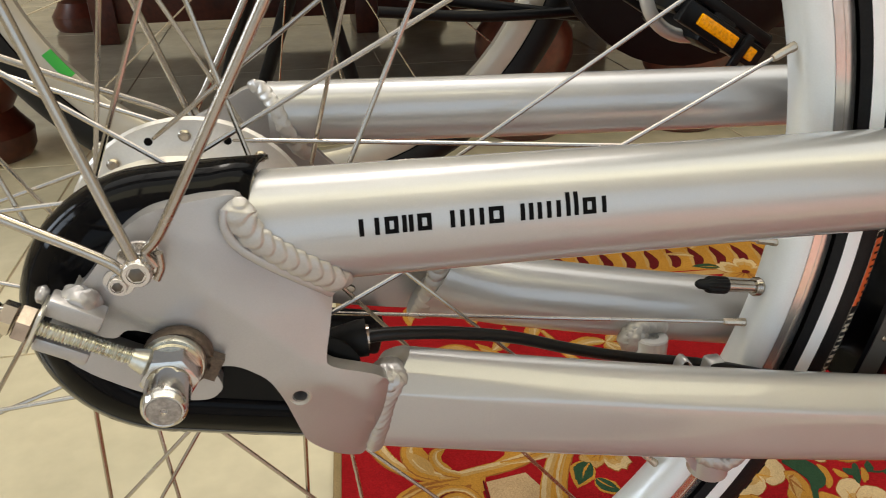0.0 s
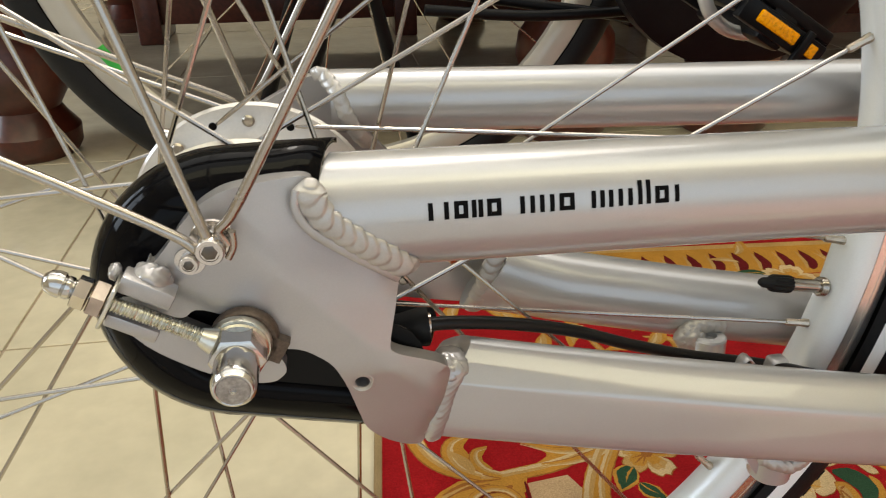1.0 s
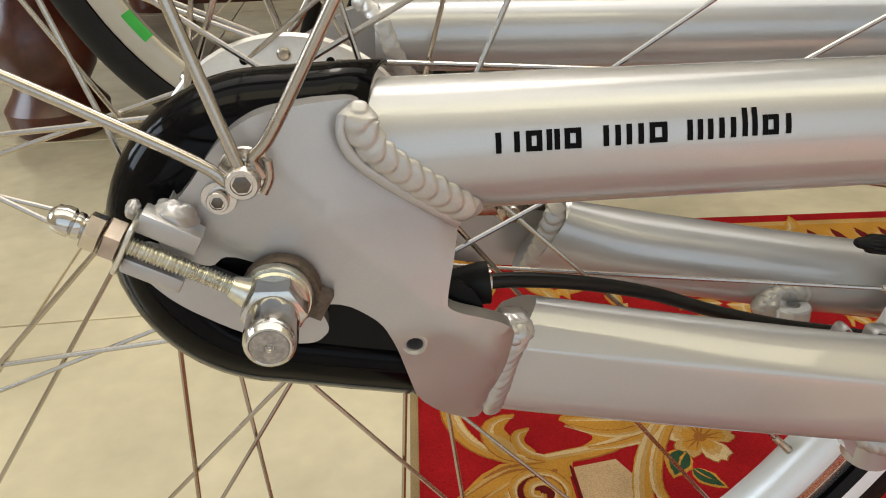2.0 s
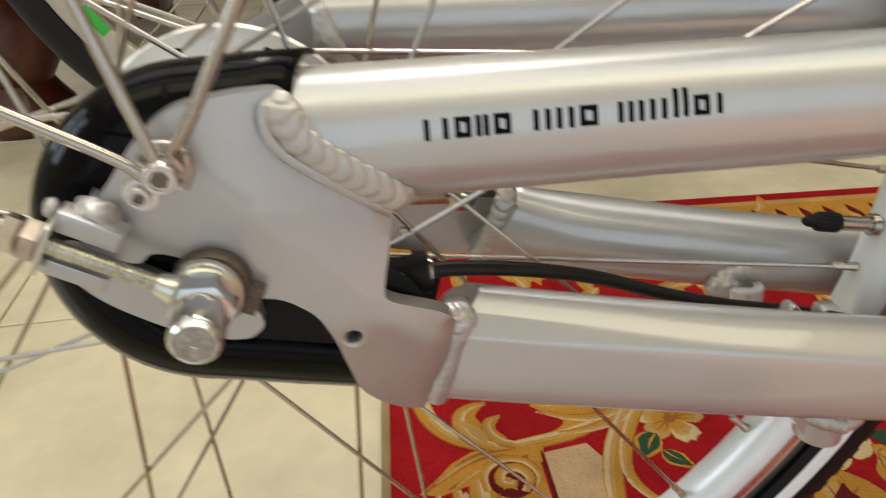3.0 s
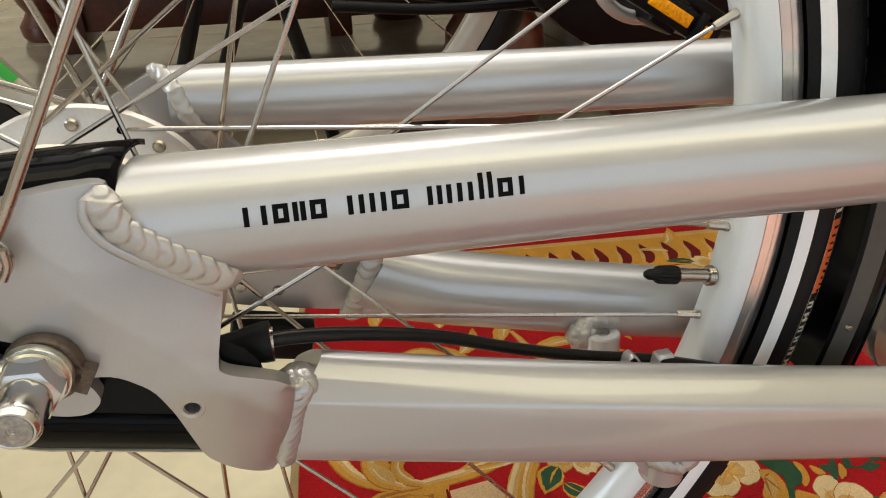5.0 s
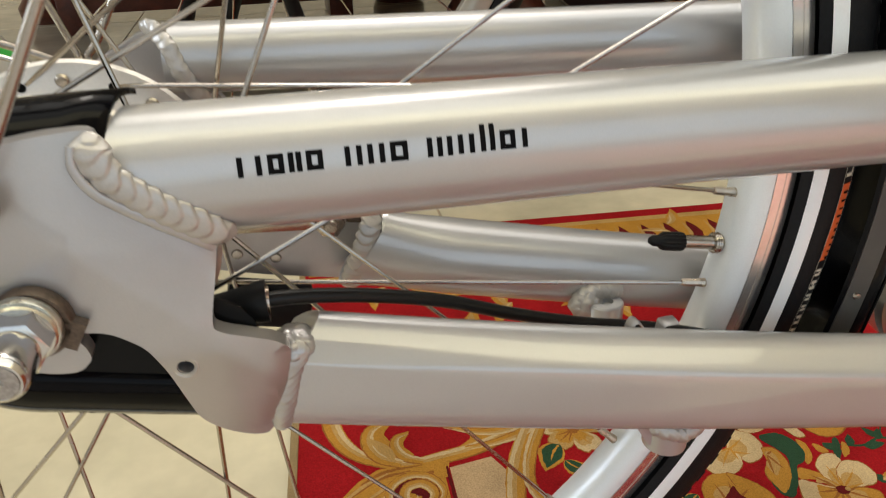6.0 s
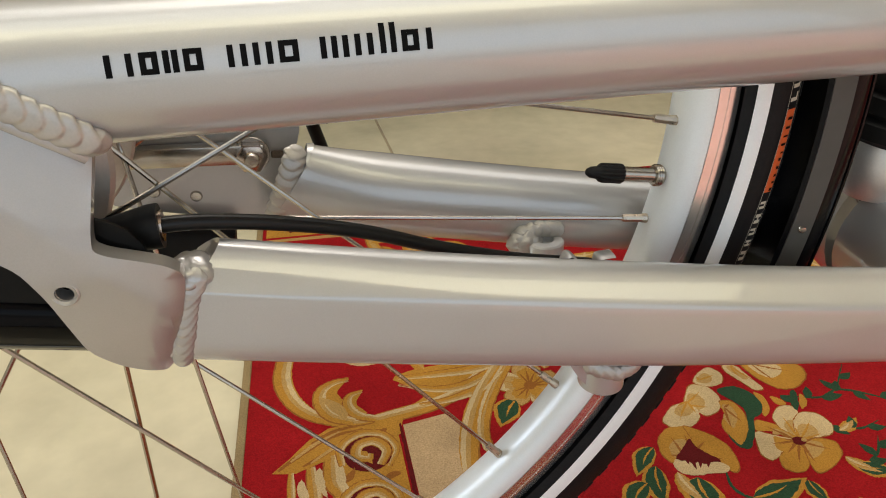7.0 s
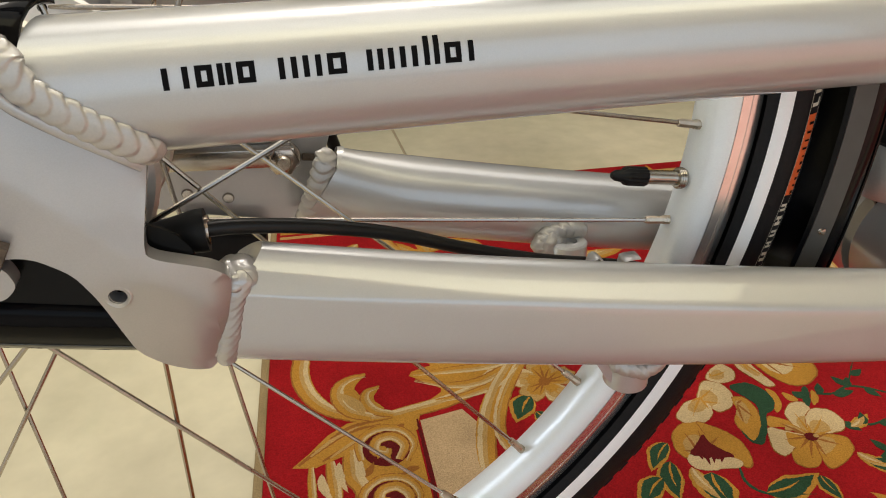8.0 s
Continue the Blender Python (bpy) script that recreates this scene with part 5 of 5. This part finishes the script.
# the bouquet beside the wheel
def bloom(points, root, outer, inner, level, strokes=M_UMBER):
    """A petal drawn by hand: dark edge, body, a deeper tone towards its root and fine strokes out of it."""
    p, r = [Vector(q) for q in rounded(points, 2)], Vector(root)
    mid = sum(p, Vector((0, 0))) / len(p)
    for mat, k, about, up in ((M_UMBER, 1.17, mid, 0), (outer, 1.12, mid, 0.5), (inner, 0.60, r, 1.0)):
        motif("petal", [tuple(about + (q - about) * k) for q in p], mat, level + up)
    for q in [Vector(q) for q in points[1:-1:2]]:
        d = q - r
        blade(r.x, r.y, math.degrees(math.atan2(d.y, d.x)), d.length * 0.72, 0.0010, strokes, level + 1.5, 0.08, "stroke")


def spot(x, y, r, mat, level):
    motif("flower_heart", [(x + r * math.cos(0.63 * k), y + 0.85 * r * math.sin(0.63 * k)) for k in range(10)], mat, level)


# an open flower, cream above and gold below
bloom([(0.455, 0.075), (0.448, 0.086), (0.449, 0.097), (0.460, 0.106), (0.470, 0.104), (0.470, 0.096), (0.459, 0.085)], (0.453, 0.071), M_CREAM, M_TAN, 3, M_GOLD)
bloom([(0.455, 0.075), (0.462, 0.089), (0.473, 0.096), (0.484, 0.091), (0.486, 0.079), (0.480, 0.071), (0.466, 0.071)], (0.453, 0.071), M_CREAM, M_TAN, 4, M_GOLD)
bloom([(0.449, 0.072), (0.439, 0.078), (0.427, 0.087), (0.422, 0.076), (0.418, 0.066), (0.422, 0.059), (0.432, 0.063)], (0.451, 0.070), M_CREAM, M_GOLD, 3, M_UMBER)
bloom([(0.451, 0.075), (0.440, 0.085), (0.428, 0.088), (0.435, 0.098), (0.443, 0.092), (0.450, 0.085)], (0.451, 0.071), M_GOLD, M_TAN, 2)
bloom([(0.446, 0.068), (0.429, 0.060), (0.426, 0.051), (0.431, 0.045), (0.440, 0.045), (0.449, 0.055), (0.451, 0.064)], (0.452, 0.070), M_GOLD, M_GOLD, 4)
bloom([(0.454, 0.067), (0.466, 0.068), (0.476, 0.062), (0.473, 0.051), (0.459, 0.043), (0.446, 0.040), (0.447, 0.050)], (0.453, 0.069), M_GOLD, M_TAN, 5)
spot(0.452, 0.070, 0.0052, M_MAROON, 9)
spot(0.456, 0.070, 0.0022, M_TAN, 10)
# a tulip with a maroon throat
bloom([(0.353, 0.075), (0.349, 0.085), (0.353, 0.099), (0.365, 0.107), (0.378, 0.105), (0.379, 0.096), (0.367, 0.086)], (0.362, 0.078), M_GOLD, M_TAN, 3)
bloom([(0.378, 0.096), (0.378, 0.105), (0.385, 0.099), (0.393, 0.090), (0.398, 0.079), (0.395, 0.062), (0.389, 0.057), (0.383, 0.066), (0.377, 0.079)], (0.368, 0.079), M_GOLD, M_GOLD, 3.5)
motif("flower_heart", rounded([(0.355, 0.079), (0.366, 0.086), (0.376, 0.095), (0.375, 0.085), (0.380, 0.076), (0.387, 0.067), (0.376, 0.063), (0.361, 0.064), (0.356, 0.071)]), M_MAROON, 6)
motif("petal", rounded([(0.350, 0.073), (0.355, 0.078), (0.358, 0.074), (0.363, 0.075), (0.363, 0.071), (0.367, 0.070), (0.370, 0.071), (0.372, 0.067), (0.379, 0.068), (0.385, 0.066), (0.389, 0.060), (0.383, 0.056), (0.372, 0.059), (0.361, 0.059), (0.352, 0.064)]), M_CREAM, 7)
blade(0.367, 0.076, -109, 0.0125, 0.0014, M_MAROON, 8, 0.1, "stroke")
blade(0.373, 0.074, -126, 0.0108, 0.0014, M_MAROON, 8, 0.1, "stroke")
blade(0.363, 0.078, -106, 0.0082, 0.0014, M_MAROON, 8, 0.1, "stroke")
blade(0.378, 0.071, -130, 0.0085, 0.0014, M_MAROON, 8, 0.1, "stroke")
# cream blossoms half hidden by the wheel
bloom([(0.407, 0.148), (0.419, 0.141), (0.421, 0.128), (0.413, 0.116), (0.401, 0.113), (0.397, 0.121), (0.392, 0.129)], (0.391, 0.128), M_CREAM, M_TAN, 2.5, M_GOLD)
bloom([(0.397, 0.121), (0.393, 0.111), (0.382, 0.105), (0.370, 0.108), (0.366, 0.116), (0.380, 0.128), (0.392, 0.129)], (0.395, 0.131), M_CREAM, M_TAN, 3, M_GOLD)
bloom([(0.412, 0.150), (0.419, 0.158), (0.433, 0.165), (0.439, 0.154), (0.433, 0.144), (0.421, 0.143)], (0.417, 0.152), M_CREAM, M_TAN, 2.5, M_GOLD)
bloom([(0.464, 0.161), (0.491, 0.160), (0.507, 0.146), (0.503, 0.134), (0.489, 0.125), (0.476, 0.126), (0.468, 0.138), (0.465, 0.149)], (0.471, 0.159), M_GOLD, M_CREAM, 3)
bloom([(0.447, 0.164), (0.457, 0.160), (0.459, 0.144), (0.462, 0.130), (0.454, 0.130), (0.450, 0.142), (0.445, 0.154)], (0.452, 0.161), M_CREAM, M_TAN, 3.5, M_GOLD)
# leaves between the blossoms
bloom([(0.418, 0.123), (0.428, 0.120), (0.429, 0.106), (0.423, 0.092), (0.409, 0.078), (0.407, 0.088), (0.407, 0.101), (0.416, 0.109)], (0.419, 0.117), M_GOLD, M_TAN, 4)
motif("leaf", rounded([(0.422, 0.138), (0.441, 0.139), (0.450, 0.127), (0.450, 0.112), (0.443, 0.103), (0.434, 0.101), (0.426, 0.086), (0.413, 0.071), (0.405, 0.077), (0.405, 0.089), (0.409, 0.094), (0.412, 0.080), (0.425, 0.094), (0.434, 0.111), (0.430, 0.122)]), M_LEAF, 4.4)
motif("leaf", rounded([(0.451, 0.129), (0.457, 0.121), (0.453, 0.106), (0.444, 0.099), (0.443, 0.103), (0.450, 0.112)]), M_GOLD, 4.2)
motif("leaf", rounded([(0.480, 0.121), (0.486, 0.121), (0.478, 0.105), (0.471, 0.098), (0.471, 0.106)]), M_LEAF, 4)
motif("leaf", rounded([(0.486, 0.117), (0.488, 0.111), (0.484, 0.103), (0.476, 0.099), (0.478, 0.105)]), M_GOLD, 3.8)
motif("leaf", rounded([(0.461, 0.121), (0.468, 0.114), (0.469, 0.107), (0.460, 0.109)]), M_GOLD, 3.8)
edged_leaf(0.361, 0.058, 248, 0.034, 0.010)
edged_leaf(0.388, 0.032, -10, 0.042, 0.008)
edged_leaf(0.345, 0.092, 205, 0.030, 0.006)
edged_leaf(0.338, 0.075, 235, 0.034, 0.007)
edged_leaf(0.325, 0.062, 200, 0.030, 0.007)
edged_leaf(0.434, 0.036, 255, 0.022, 0.005)
edged_leaf(0.476, 0.040, -45, 0.026, 0.006)
plume(0.474, 0.048, -70, 0.030, 0.006)
plume(0.488, 0.072, 5, 0.024, 0.005)
plume(0.350, 0.066, 262, 0.040, 0.007)
ribbon([(0.384, 0.060), (0.380, 0.043), (0.390, 0.030), (0.420, 0.022)], 0.0012, 0.001, M_LEAF, 3, name="stem")
twig([(0.470, 0.118), (0.500, 0.108), (0.520, 0.116), (0.545, 0.140)], 5)
twig([(0.500, 0.108), (0.520, 0.112), (0.540, 0.100), (0.560, 0.080)], 4)
twig([(0.486, 0.078), (0.505, 0.070), (0.525, 0.074)], 3)
twig([(0.488, 0.040), (0.500, 0.046), (0.512, 0.060)], 3)
# repeats over the rest of the field
rnd = random.Random(11)
for i in range(9):
    for j in range(11):
        x, y = 0.10 + 0.16 * i + 0.08 * (j % 2) + rnd.uniform(-0.02, 0.02), -0.80 + 0.125 * j + rnd.uniform(-0.015, 0.015)
        if x > 1.7 or y > 0.46 or y < -0.24 or (0.07 < x < 0.60 and 0.0 < y < 0.27):
            continue
        kind, face = rnd.random(), rnd.uniform(0, 360)
        for k in range(5):
            r, a = rnd.uniform(0.05, 0.09), rnd.uniform(0, 360)
            plume(x + r * math.cos(radians(a)), y + r * math.sin(radians(a)), rnd.uniform(0, 360), 0.05, 0.009, 2, 0.5)
        if kind < 0.45:
            ln = rnd.uniform(0.026, 0.036)
            for k in range(5):
                petal(x, y, face + 72 * k, ln * rnd.uniform(0.85, 1.1), ln * 0.42, rnd.choice((M_CREAM, M_TAN)), M_GOLD, 2)
            motif("flower_heart", [(x + 0.005 * math.cos(0.63 * k), y + 0.005 * math.sin(0.63 * k)) for k in range(10)], M_MAROON, 7)
            for k in range(3):
                a = rnd.uniform(0, 360)
                edged_leaf(x + 0.03 * math.cos(radians(a)), y + 0.03 * math.sin(radians(a)), a, 0.036, 0.007)
        else:
            a = radians(face)
            scroll([(x + r * math.cos(a + q), y + r * math.sin(a + q)) for q, r in ((0, 0.07), (1.2, 0.05), (2.4, 0.045), (3.8, 0.03), (5.2, 0.018))], 0.005, 0.007)
            for k in range(4):
                plume(x, y, rnd.uniform(0, 360), 0.05, 0.009, 3, 0.4)
# border band along the far edge
def askew(*points):
    return [tuple((ASKEW @ Vector((x, y, 0))).xy) for x, y in points]


motif("border", askew((0.004, 0.374), (1.74, 0.374), (1.74, 0.299), (0.004, 0.299)), M_GOLD, 0.4)
for i in range(58):
    (x, y), (x1, y1) = askew((0.030 + 0.03 * i, 0.307), (0.024 + 0.03 * i, 0.309))
    blade(x, y, 61, 0.055, 0.0085, M_MAROON, 2, 0.3)
    blade(x1, y1, 61, 0.050, 0.0025, M_TAN, 2, 0.3)
for y in (0.379, 0.291):
    ribbon(askew((0.004, y), (0.55, y), (1.15, y), (1.74, y)), 0.006, 0.006, M_TAN, 1)
